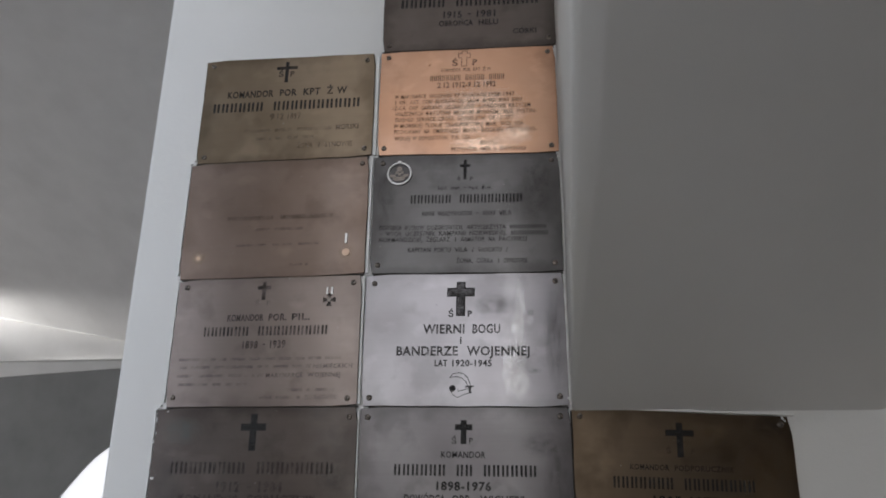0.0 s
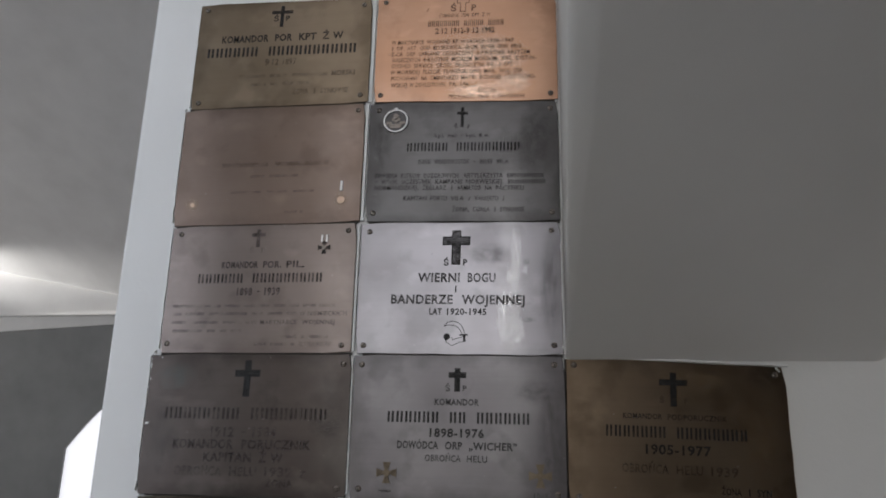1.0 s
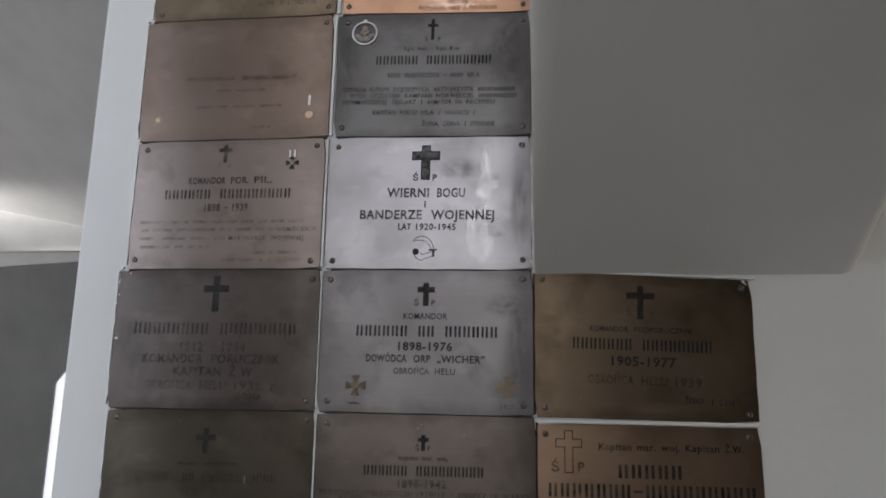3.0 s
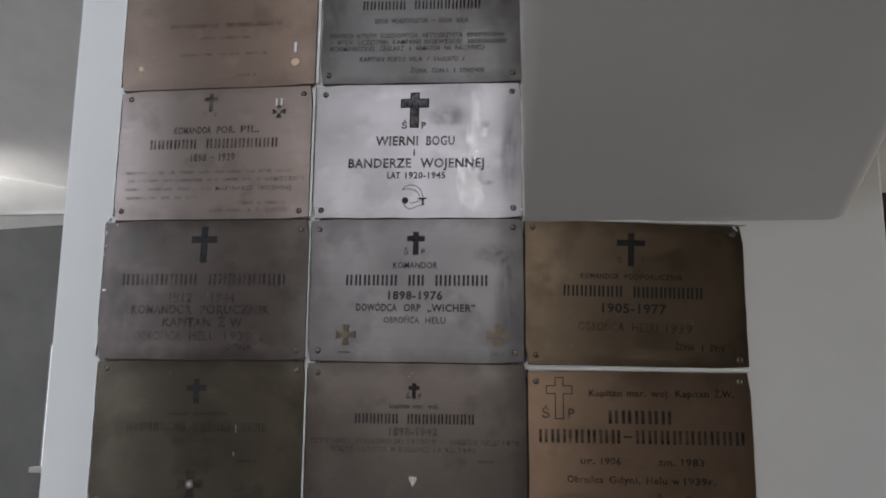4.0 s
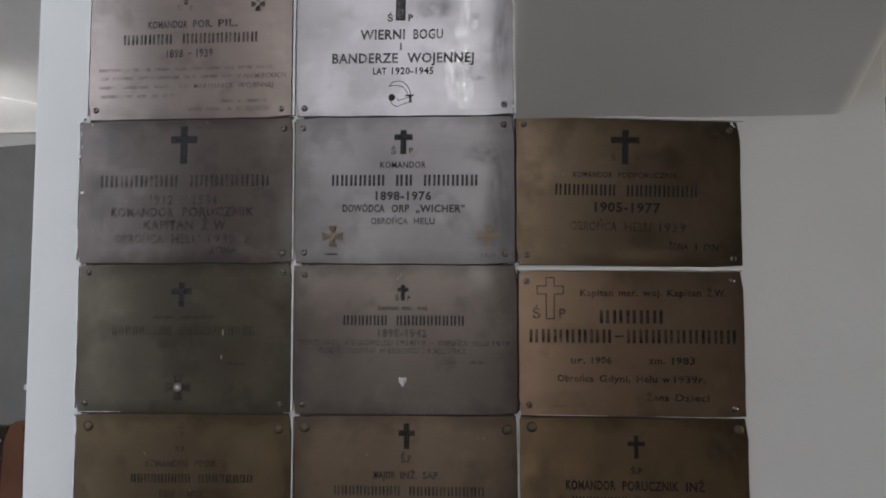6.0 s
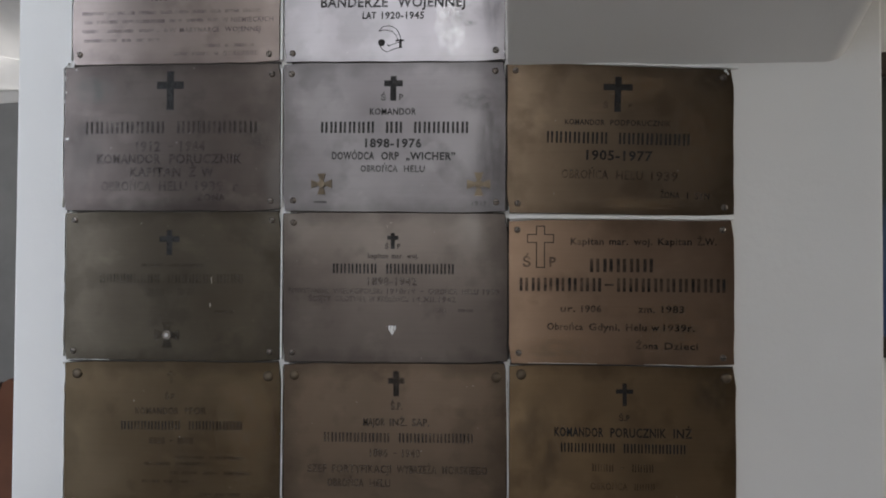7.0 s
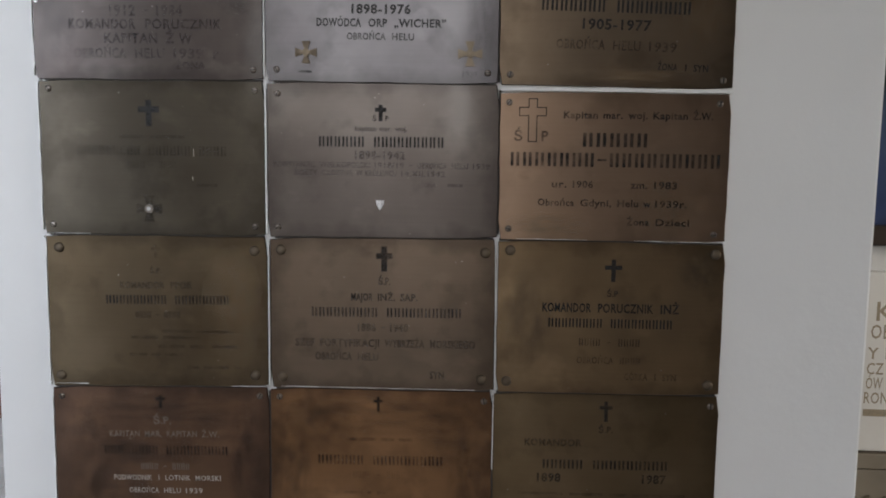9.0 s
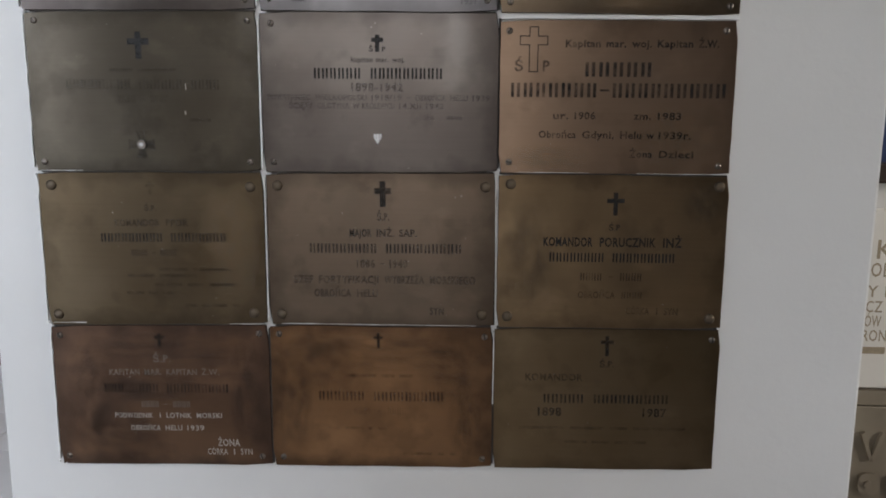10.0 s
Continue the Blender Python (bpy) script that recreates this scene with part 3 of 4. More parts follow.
p = plate(1, 1, 0.0098, 0.302, "copper", "polished copper memorial plaque with engraved lines of text")
# the sheet's highlight towards the lower right, painted on as bright patches
p.stain(COPPER_HIGHLIGHT, (0.76, 0.82, 0.034, 0.022), (0.60, 0.92, 0.06, 0.016), (0.60, 0.35, 0.02, 0.012), (0.55, 0.6, 0.09, 0.05))
p.stain(TARNISH_OR_DIM, (0.085, 0.56, 0.006, 0.003))
p.cross(0.487, 0.095, 0.065, 0.145, 0.028, COPPER_INK, "outline")
p.sp(0.49, 0.135, 0.057, 0.055, COPPER_INK)
p.text(COPPER_INK, ("KOMANDOR POR KPT Ż W", 0.355, 0.635, 0.205, 0.032))
p.text(COPPER_INK, ("======== ===== ====", 0.29, 0.715, 0.28, 0.055), ("2 12 1912-9 12 1992", 0.335, 0.665, 0.35, 0.05),
       ("W MARYNARCE WOJENNEJ RP W LATACH 1938-1947", 0.095, 0.77, 0.45, 0.036),
       ("I OF. ART. OORP BŁYSKAWICA, GROM, ===== ==== ====", 0.09, 0.81, 0.505, 0.036),
       ("Z-CA ORP GARLAND ODZNACZONY 5-KROTNIE KRZYŻEM", 0.09, 0.855, 0.56, 0.036),
       ("WALECZNYCH 4-KROTNIE MEDALEM MORSKIM, ANG. DISTIN-", 0.095, 0.89, 0.615, 0.038),
       ("GUISHED SERVICE CROSS. DŁUGOLETNI OF. I KPT", 0.095, 0.76, 0.67, 0.038),
       ("W MORSKIEJ FLOCIE TRANSPORTOWEJ MAR. WOJ. USA", 0.095, 0.815, 0.727, 0.038),
       ("POCHOWANY NA CMENTARZU MATKI BOSKIEJ CZĘSTOCHO-", 0.095, 0.885, 0.783, 0.038),
       ("WSKIEJ W DOYLESTOWN, PA. USA", 0.095, 0.525, 0.845, 0.038))
p.text(COPPER_INK, ("SIOSTRA", 0.575, 0.675, 0.9, 0.034), ("PRZYJACIEL KMDR = ==========", 0.415, 0.825, 0.955, 0.034))

p = plate(0, 2, -0.304, -0.0012, "rose", "worn brown brass plaque with its lettering rubbed away", skip=(0, 2, 3))
p.stain(GOLDEN, (0.895, 0.815, 0.013, 0.013), (0.10, 0.825, 0.013, 0.011))
p.text(GHOST, ("####### ########", 0.24, 0.82, 0.5, 0.05), ("### ######", 0.4, 0.66, 0.6, 0.035), ("###### #### ####", 0.3, 0.75, 0.73, 0.03), ("#### #", 0.6, 0.7, 0.9, 0.03))
x, z = p.at(0.895, 0.70)
part("medal_ribbon", box_bm(x - 0.0022, x + 0.0018, FRONT - 0.002, FRONT, z - 0.008, z + 0.008, 0.0005), SILVER, p.ob, "bright metal ribbon bar")
x, z = p.at(0.895, 0.815)
part("rosette", disc(x, z, 0.0062, FRONT - 0.0012, FRONT, 9), ROSETTE, p.ob, "small worn copper rosette")
x, z = p.at(0.10, 0.825)
part("rosette", disc(x, z, 0.0036, FRONT - 0.0008, FRONT, 9), ROSETTE, p.ob, "small worn copper rosette")

p = plate(1, 2, 0.0056, 0.3015, "slate", "dark grey brass memorial plaque with a round silver badge")
p.stain(TARNISH_OR_DIM, (0.96, 0.12, 0.03, 0.04), (0.90, 0.42, 0.05, 0.06), (0.03, 0.3, 0.02, 0.06))
p.cross(0.5, 0.135, 0.056, 0.17, 0.016, INK)
p.sp(0.5, 0.215, 0.034, 0.03, MID)
p.text(MID, ("kpt. mar. - kpt. ż.w.", 0.355, 0.645, 0.29, 0.03), ("ŻONA, CÓRKA I SYNOWIE", 0.455, 0.82, 0.9, 0.035),
       ("==== WŁADYWOSTOK - ==== VILA", 0.27, 0.745, 0.51, 0.036), ("KAPITAN PORTU VILA / VANUATU /", 0.2, 0.725, 0.81, 0.035),
       ("DOWÓDCA KUTRÓW DOZOROWYCH, ARTYLERZYSTA ===========", 0.045, 0.92, 0.625, 0.035),
       ("- WYCH, UCZESTNIK KAMPANII NORWESKIEJ, ===========", 0.045, 0.93, 0.675, 0.035),
       ("NORMANDZKIEJ, ŻEGLARZ I ARMATOR NA PACYFIKU", 0.045, 0.82, 0.725, 0.035))
p.text(INK, ("====== =========", 0.205, 0.805, 0.385, 0.07))
x, z = p.at(0.145, 0.165)
n = 28
bm = bmesh.new()
tube = [[bm.verts.new((x + (0.0185 + 0.0018 * math.cos(b)) * math.cos(a), FRONT - 0.0014 + 0.0018 * math.sin(b), z + (0.0185 + 0.0018 * math.cos(b)) * math.sin(a))) for b in [math.pi / 3 * j for j in range(6)]]
        for a in [2 * math.pi * i / n for i in range(n)]]
for i in range(n):
    for j in range(6):
        bm.faces.new((tube[i][j], tube[(i + 1) % n][j], tube[(i + 1) % n][(j + 1) % 6], tube[i][(j + 1) % 6]))
badge = part("badge", bm, SILVER, p.ob, "round silver badge rim")
part("back", disc(x, z, 0.017, FRONT - 0.0006, FRONT, 24), SHEETS["slate"], badge)
bm = disc(x, z + 0.008, 0.0045, FRONT - 0.0022, FRONT, 9)
for k in range(-3, 4):
    disc(x + 0.0042 * k, z - 0.001 - 0.0007 * k * k + 0.004 * (k % 2), 0.0028, FRONT - 0.0020, FRONT, 7, bm)
prism([(x - 0.012, z - 0.006), (x + 0.011, z - 0.004), (x + 0.007, z - 0.012), (x - 0.008, z - 0.012)], FRONT - 0.0016, FRONT, bm)
part("relief", bm, SCREW, badge)
part("loop", box_bm(x - 0.003, x + 0.003, FRONT - 0.003, FRONT, z + 0.0165, z + 0.0225, 0.001), SILVER, badge)

p = plate(0, 3, -0.3005, -0.0042, "dun", "dun brass memorial plaque with a cross medal")
p.cross(0.475, 0.11, 0.072, 0.14, 0.02, FAINT)
p.sp(0.475, 0.205, 0.03, 0.04, GHOST)
p.text(DIM, ("KOMANDOR POR. PIL.", 0.29, 0.735, 0.32, 0.05), ("====== =========", 0.165, 0.835, 0.425, 0.072), ("1898 - 1939", 0.385, 0.615, 0.53, 0.055))
p.text(GHOST, ("######### ##### ##### ######## #### ### #### #####", 0.05, 0.91, 0.64, 0.035), ("## ##### ########## ### #### ###", 0.06, 0.72, 0.70, 0.035),
       ("#### ####### ##### #", 0.05, 0.47, 0.765, 0.035), ("####### ## #####", 0.06, 0.43, 0.83, 0.035), ("##### # #####", 0.62, 0.88, 0.875, 0.035), ("### #### # ========", 0.5, 0.9, 0.93, 0.035))
p.text(FAINT, ("W NIEMIECKICH", 0.73, 0.97, 0.70, 0.033), ("W MARYNARCE WOJENNEJ", 0.48, 0.91, 0.765, 0.033))
x, z = p.at(0.83, 0.15)
ribbon_medal(p.ob, x, z, 0.011, DIM)

p = plate(1, 3, 0.0007, 0.3015, "bright", "bright nickelled memorial plaque with black lettering and a sabre emblem")
# tarnish; the one at the right edge paints the dimmer sheen past the streak
p.stain(TARNISH_OR_DIM, (0.66, 0.25, 0.034, 0.018), (0.83, 0.31, 0.007, 0.006), (0.84, 0.74, 0.012, 0.005), (0.97, 0.5, 0.016, 0.08))
# upright reflection of the window, painted as a column of pale patches
p.stain(WINDOW_STREAK, (0.78, 0.22, 0.010, 0.05), (0.765, 0.42, 0.012, 0.03), (0.77, 0.62, 0.014, 0.035), (0.775, 0.85, 0.016, 0.03), (0.825, 0.37, 0.006, 0.008), (0.74, 0.75, 0.02, 0.05))
p.cross(0.487, 0.2, 0.137, 0.262, 0.044, DIM, "beaded")
p.sp(0.485, 0.315, 0.047, 0.045, INK)
p.text(MID, ("WIERNI BOGU", 0.3, 0.685, 0.43, 0.065), ("i", 0.475, 0.5, 0.515, 0.05), ("BANDERZE WOJENNEJ", 0.17, 0.825, 0.595, 0.065))
p.text(INK, ("LAT 1920-1945", 0.36, 0.64, 0.685, 0.045))
x, z = p.at(0.49, 0.835)


def drawn(*points):
    """Points of the emblem, in millimetres from its middle."""
    return [(x + 0.001 * a, z + 0.001 * b) for a, b in points]


bm = stroke(drawn((-16.8, 9.0), (-12.2, 14.3), (-4.6, 16.1), (3.1, 14.3), (9.2, 8.4), (12.2, 1.2), (13.2, -4.0)), 0.0010)
stroke(drawn((-16.8, 9.0), (-12.2, 10.2), (-6.1, 10.2), (1.5, 8.1), (6.7, 2.8), (9.8, -4.0)), 0.0009, bm=bm)
stroke(drawn((6.7, -4.3), (16.8, -4.0)), 0.0022, bm=bm)
stroke(drawn((12.6, -6.0), (12.6, -12.4)), 0.0034, bm=bm)
stroke(drawn((-5.5, -8.1), (-4.0, -11.2), (10.7, -6.5)), 0.0009, bm=bm)
stroke(drawn((-15.3, -10.2), (-12.2, -15.8), (-5.5, -19.5), (4.6, -15.2), (14.7, -12.7)), 0.0009, bm=bm)
xd, zd = drawn((-12.9, -6.5))[0]
disc(xd, zd, 0.0048, FRONT - 0.0002, FRONT + 0.0005, 12, bm)
part("emblem", bm, INK, p.ob, "engraved arm with a curved sabre")

p = plate(0, 4, -0.3105, -0.0016, "dark", "dark brown brass memorial plaque with a black cross and chipped edge", skip=(0, 3))
p.stain(VERDIGRIS, (0.14, 0.17, 0.034, 0.024))
p.stain(TARNISH_OR_DIM, (0.9, 0.5, 0.03, 0.02), (0.1, 0.6, 0.03, 0.07))
p.cross(0.495, 0.18, 0.127, 0.265, 0.034, INK, arm=0.36)
p.text(FAINT, ("======== ========", 0.1, 0.9, 0.43, 0.08), ("KOMANDOR PORUCZNIK", 0.16, 0.83, 0.645, 0.06), ("KAPITAN Ż W", 0.315, 0.685, 0.735, 0.06))
p.text(VEILED, ("1912 - 1984", 0.34, 0.66, 0.56, 0.065), ("OBROŃCA HELU 1939 r", 0.18, 0.815, 0.83, 0.06), ("ŻONA", 0.625, 0.755, 0.905, 0.045))

p = plate(1, 4, 0.0007, 0.3025, "steel", "grey nickelled memorial plaque with two brass cross badges")
p.stain(TARNISH_OR_DIM, (0.86, 0.25, 0.03, 0.02), (0.97, 0.6, 0.02, 0.08))
p.cross(0.5, 0.175, 0.083, 0.165, 0.027, INK)
p.sp(0.495, 0.235, 0.04, 0.04, MID)
p.text(INK, ("KOMANDOR", 0.395, 0.605, 0.33, 0.042), ("====== == ======", 0.17, 0.84, 0.435, 0.075), ("1898-1976", 0.375, 0.63, 0.54, 0.055), ("DOWÓDCA ORP „WICHER”", 0.225, 0.78, 0.625, 0.048))
p.text(MID, ("OBROŃCA HELU", 0.355, 0.645, 0.71, 0.042))
p.text(FAINT, ("####", 0.145, 0.205, 0.935, 0.02), ("1939", 0.85, 0.915, 0.935, 0.03))
x, z = p.at(0.18, 0.815)
pattee(p.ob, x, z, 0.028, OLD_SCREW, label="tarnished cross badge")
x, z = p.at(0.88, 0.81)
pattee(p.ob, x, z, 0.031, OLD_BRASS, label="old brass cross badge")

p = plate(2, 4, 0.3030, 0.5945, "brown", "mottled brown brass memorial plaque under the arch springing")
# mottled reflections, stronger at the right edge, put into golden patches
p.stain(GOLDEN, (0.60, 0.12, 0.05, 0.026), (0.90, 0.50, 0.035, 0.075), (0.82, 0.36, 0.03, 0.03), (0.6, 0.93, 0.07, 0.012))
p.stain(TARNISH_OR_DIM, (0.94, 0.08, 0.026, 0.018))
p.cross(0.495, 0.195, 0.125, 0.23, 0.028, INK)
p.sp(0.495, 0.27, 0.055, 0.035, FAINT)
p.text(MID, ("KOMANDOR PODPORUCZNIK", 0.26, 0.73, 0.385, 0.035))
p.text(INK, ("======= ========", 0.175, 0.815, 0.49, 0.075), ("1905-1977", 0.355, 0.65, 0.605, 0.06), ("ŻONA I SYN", 0.68, 0.895, 0.865, 0.042))
p.text(FAINT, ("OBROŃCA HELU 1939", 0.245, 0.76, 0.735, 0.055))

p = plate(0, 5, -0.306, -0.0002, "dark_low", "dark brown brass memorial plaque with a small dark medal")
p.cross(0.49, 0.21, 0.095, 0.17, 0.026, INK, arm=0.36)
p.text(VEILED, ("========= ===========", 0.165, 0.835, 0.45, 0.06))
p.text(GHOST, ("##### ########", 0.36, 0.65, 0.36, 0.03), ("==== - ====", 0.39, 0.61, 0.54, 0.045), ("######", 0.7, 0.79, 0.67, 0.03))
x, z = p.at(0.485, 0.825)
badge = pattee(p.ob, x, z, 0.034, VEILED, label="dark cross medal with a bright centre", boss=SCREW)
part("medal_centre", disc(x, z, 0.0026, FRONT - 0.0034, FRONT - 0.002, 12), SILVER, badge, "bright metal centre")
for u, v, l in ((0.685, 0.44, 0.008), (0.68, 0.615, 0.004)):
    x, z = p.at(u, v)
    part("scratch", stroke([(x, z), (x + 0.0003, z - l)], 0.0009), PALE, p.ob, "bright bare scratch")

p = plate(1, 5, 0.0018, 0.3054, "steel_low", "grey brass memorial plaque with a small white eagle emblem", skip=(1, 2))
p.cross(0.495, 0.19, 0.05, 0.105, 0.018, INK)
p.sp(0.495, 0.225, 0.027, 0.03, MID)
p.text(MID, ("kapitan mar. woj.", 0.385, 0.61, 0.29, 0.03))
p.text(FAINT, ("1898-1942", 0.385, 0.605, 0.46, 0.048))
p.text(INK, ("====== =========", 0.225, 0.77, 0.375, 0.065))
p.text(FAINT, ("POWSTANIEC WIELKOPOLSKI 1918/19 - OBROŃCA HELU 1939", 0.03, 0.965, 0.525, 0.034), ("ŚCIĘTY GILOTYNĄ W KRÓLEWCU 14.XII.1942", 0.12, 0.775, 0.577, 0.034))
p.text(GHOST, ("ŻONA , ####", 0.67, 0.85, 0.65, 0.03))
x, z = p.at(0.495, 0.78)
half = [(0.0, 0.0062), (0.0012, 0.0050), (0.0012, 0.0032), (0.0026, 0.0048), (0.0046, 0.0060), (0.0050, 0.0020), (0.0040, -0.0012), (0.0022, -0.0028), (0.0018, -0.0052), (0.0, -0.0070)]
eagle = part("eagle", prism([(x + a, z + b) for a, b in half] + [(x - a, z + b) for a, b in half[-2:0:-1]], FRONT - 0.0012, FRONT), ENAMEL, p.ob, "small white enamel eagle")
bm = bmesh.new()
for side in (-1, 1):
    for a in (0.0016, 0.0030):
        box_bm(x + side * a - 0.00022, x + side * a + 0.00022, FRONT - 0.0014, FRONT - 0.001, z - 0.0015, z + 0.0030, bm=bm)
part("feather_line", bm, INK, eagle)

p = Plaque(0.3056, 0.5945, (1.6885, 1.499), (1.687, 1.4995), "tan", "tan brass memorial plaque with serif lettering and an outlined cross")
# the right-hand patch paints in the sheet's lighter reflection there
p.stain(GOLDEN, (0.88, 0.75, 0.06, 0.045), (0.2, 0.9, 0.06, 0.02))
p.cross(0.145, 0.19, 0.113, 0.27, 0.035, INK, "outline")
p.text(FAINT, ("Ś", 0.055, 0.11, 0.295, 0.065), ("P", 0.175, 0.225, 0.295, 0.065))
p.text(DIM, ("Kapitan mar. woj. Kapitan Ż.W.", 0.28, 0.925, 0.15, 0.045))
p.text(DIM, ("=====", 0.36, 0.655, 0.315, 0.092), ("=======-=========", 0.045, 0.97, 0.45, 0.092))
p.text(DIM, ("ur. 1906", 0.235, 0.42, 0.615, 0.045), ("zm. 1983", 0.58, 0.785, 0.615, 0.045), ("Obrońca Gdyni, Helu w 1939r.", 0.175, 0.83, 0.74, 0.045), ("Żona Dzieci", 0.57, 0.845, 0.865, 0.045))

p = plate(0, 6, -0.3035, 0.002, "olive_deep", "olive brown brass memorial plaque with large domed screws", screws=0.055, big=True)
# soft upright reflection right of centre, painted as a golden patch
p.stain(GOLDEN, (0.84, 0.40, 0.045, 0.085))
p.cross(0.5, 0.105, 0.04, 0.09, 0.014, GHOST)
p.text(FAINT, ("Ś.P.", 0.47, 0.525, 0.23, 0.033), ("KOMANDOR PPOR", 0.335, 0.665, 0.325, 0.042))
p.text(DIM, ("========= ========", 0.265, 0.83, 0.42, 0.055))
p.text(FAINT, ("==== - ====", 0.4, 0.605, 0.52, 0.042))
p.text(GHOST, ("####### #########", 0.52, 0.85, 0.63, 0.03), ("###### ########", 0.38, 0.69, 0.67, 0.03), ("##### ### #####", 0.5, 0.87, 0.73, 0.03), ("#### ## ####", 0.37, 0.61, 0.785, 0.03), ("### ###### ##", 0.63, 0.88, 0.87, 0.03))

p = plate(1, 6, 0.0042, 0.3055, "umber", "brown brass memorial plaque with large domed screws", screws=0.055, big=True)
p.cross(0.51, 0.135, 0.072, 0.165, 0.025, MID, arm=0.38)
p.text(DIM, ("Ś.P.", 0.485, 0.54, 0.28, 0.045), ("MAJOR INŻ. SAP.", 0.365, 0.66, 0.385, 0.045), ("========= ==========", 0.185, 0.855, 0.485, 0.06))
p.text(FAINT, ("1886 - 1940", 0.395, 0.62, 0.585, 0.05), ("SZEF FORTYFIKACJI WYBRZEŻA MORSKIEGO", 0.115, 0.915, 0.69, 0.048), ("OBROŃCA HELU", 0.205, 0.49, 0.78, 0.048), ("SYN", 0.715, 0.78, 0.895, 0.045))

p = plate(2, 6, 0.3066, 0.5965, "brown_low", "brown brass memorial plaque with black lettering", screws=0.05, big=True)
p.stain(TARNISH_OR_DIM, (0.04, 0.6, 0.04, 0.09), (0.95, 0.15, 0.03, 0.03))
p.cross(0.515, 0.185, 0.073, 0.145, 0.018, INK, arm=0.36)
p.text(INK, ("Ś.P", 0.49, 0.54, 0.335, 0.036), ("KOMANDOR PORUCZNIK INŻ", 0.205, 0.81, 0.43, 0.055), ("======== =========", 0.23, 0.785, 0.53, 0.058))
p.text(FAINT, ("==== - ====", 0.37, 0.645, 0.655, 0.05), ("OBROŃCA ====", 0.365, 0.65, 0.775, 0.042), ("CÓRKA I SYN", 0.58, 0.81, 0.88, 0.042))

p = plate(0, 7, -0.3015, 0.0028, "rust_dark", "dark rust brown memorial plaque with pale lettering")
p.stain(PLUM_STAIN, (0.03, 0.5, 0.05, 0.09), (0.5, 0.02, 0.14, 0.03), (0.2, 0.9, 0.08, 0.04), (0.97, 0.5, 0.03, 0.09), (0.4, 0.45, 0.10, 0.03))
p.cross(0.5, 0.105, 0.045, 0.09, 0.014, DIM)
p.text(PALE, ("PODWODNIK I LOTNIK MORSKI", 0.275, 0.775, 0.64, 0.035), ("OBROŃCA HELU 1939", 0.345, 0.69, 0.73, 0.035), ("ŻONA", 0.75, 0.855, 0.835, 0.048), ("CÓRKA I SYN", 0.7, 0.91, 0.9, 0.042))
p.text(SCUFF, ("Ś.P.", 0.465, 0.55, 0.235, 0.05), ("KAPITAN MAR. KAPITAN Ż.W.", 0.26, 0.77, 0.33, 0.04), ("==== - ====", 0.4, 0.63, 0.56, 0.045))
p.text(FAINT, ("======== =========", 0.23, 0.81, 0.445, 0.06))

p = plate(1, 7, 0.0036, 0.3045, "rust", "rust brown memorial plaque with its lettering nearly lost")
p.stain(PLUM_STAIN, (0.05, 0.12, 0.06, 0.05), (0.5, 0.02, 0.14, 0.03), (0.96, 0.15, 0.05, 0.06), (0.02, 0.6, 0.03, 0.08), (0.97, 0.8, 0.03, 0.06))
p.cross(0.49, 0.1, 0.04, 0.1, 0.012, DIM)
p.text(FAINT, ("====== =========", 0.215, 0.785, 0.49, 0.062))
p.text(GHOST, ("####### ### ###", 0.34, 0.645, 0.345, 0.035), ("==== - ====", 0.375, 0.615, 0.595, 0.05), ("### #### # ##", 0.25, 0.53, 0.72, 0.03), ("##### # #", 0.6, 0.84, 0.9, 0.03))

p = plate(2, 7, 0.3048, 0.598, "olive_low", "brown brass memorial plaque with dark lettering", skip=(0, 2, 3))
p.cross(0.505, 0.12, 0.055, 0.135, 0.015, MID)
p.text(DIM, ("Ś.P.", 0.475, 0.54, 0.245, 0.042), ("===== =========", 0.225, 0.79, 0.49, 0.06), ("1898", 0.205, 0.315, 0.585, 0.055), ("1987", 0.675, 0.785, 0.585, 0.055))
p.text(FAINT, ("KOMANDOR", 0.145, 0.405, 0.34, 0.045))
p.text(GHOST, ("######## ###### ### #########", 0.12, 0.87, 0.7, 0.03), ("##### #### ### ###", 0.33, 0.7, 0.8, 0.03))

# ---- grout and paint along the plaques' edges ----


def bead(x0, z0, x1, z1, width, ragged, name="grout_or_glint_line", label="thin white grout line between two plaques"):
    """A ragged line of grout, paint or painted glint on the pier, standing a little over its face."""
    d = math.hypot(x1 - x0, z1 - z0)
    n = max(6, int(d / 0.006))
    tx, tz = (x1 - x0) / d, (z1 - z0) / d
    bm = bmesh.new()
    ringv = []
    for i in range(n + 1):
        f = i / n
        x, z = x0 + (x1 - x0) * f, z0 + (z1 - z0) * f
        a = width / 2 + ragged * max(0, noise.noise(Vector((x * 60, z * 60, 3)))) * 2
        b = width / 2 + ragged * max(0, noise.noise(Vector((x * 60, z * 60, 9)))) * 2
        ringv.append([bm.verts.new((x - tz * a, 0.001, z + tx * a)), bm.verts.new((x - tz * a * 0.8, -0.0046, z + tx * a * 0.8)), bm.verts.new((x + tz * b * 0.8, -0.0046, z - tx * b * 0.8)), bm.verts.new((x + tz * b, 0.001, z - tx * b))])
    for m0, m1 in zip(ringv, ringv[1:]):
        for k in range(4):
            bm.faces.new((m0[k], m0[(k + 1) % 4], m1[(k + 1) % 4], m1[k]))
    bm.faces.new(ringv[0]), bm.faces.new(ringv[-1])
    setting(name, bm, GROUT, label, "grout")


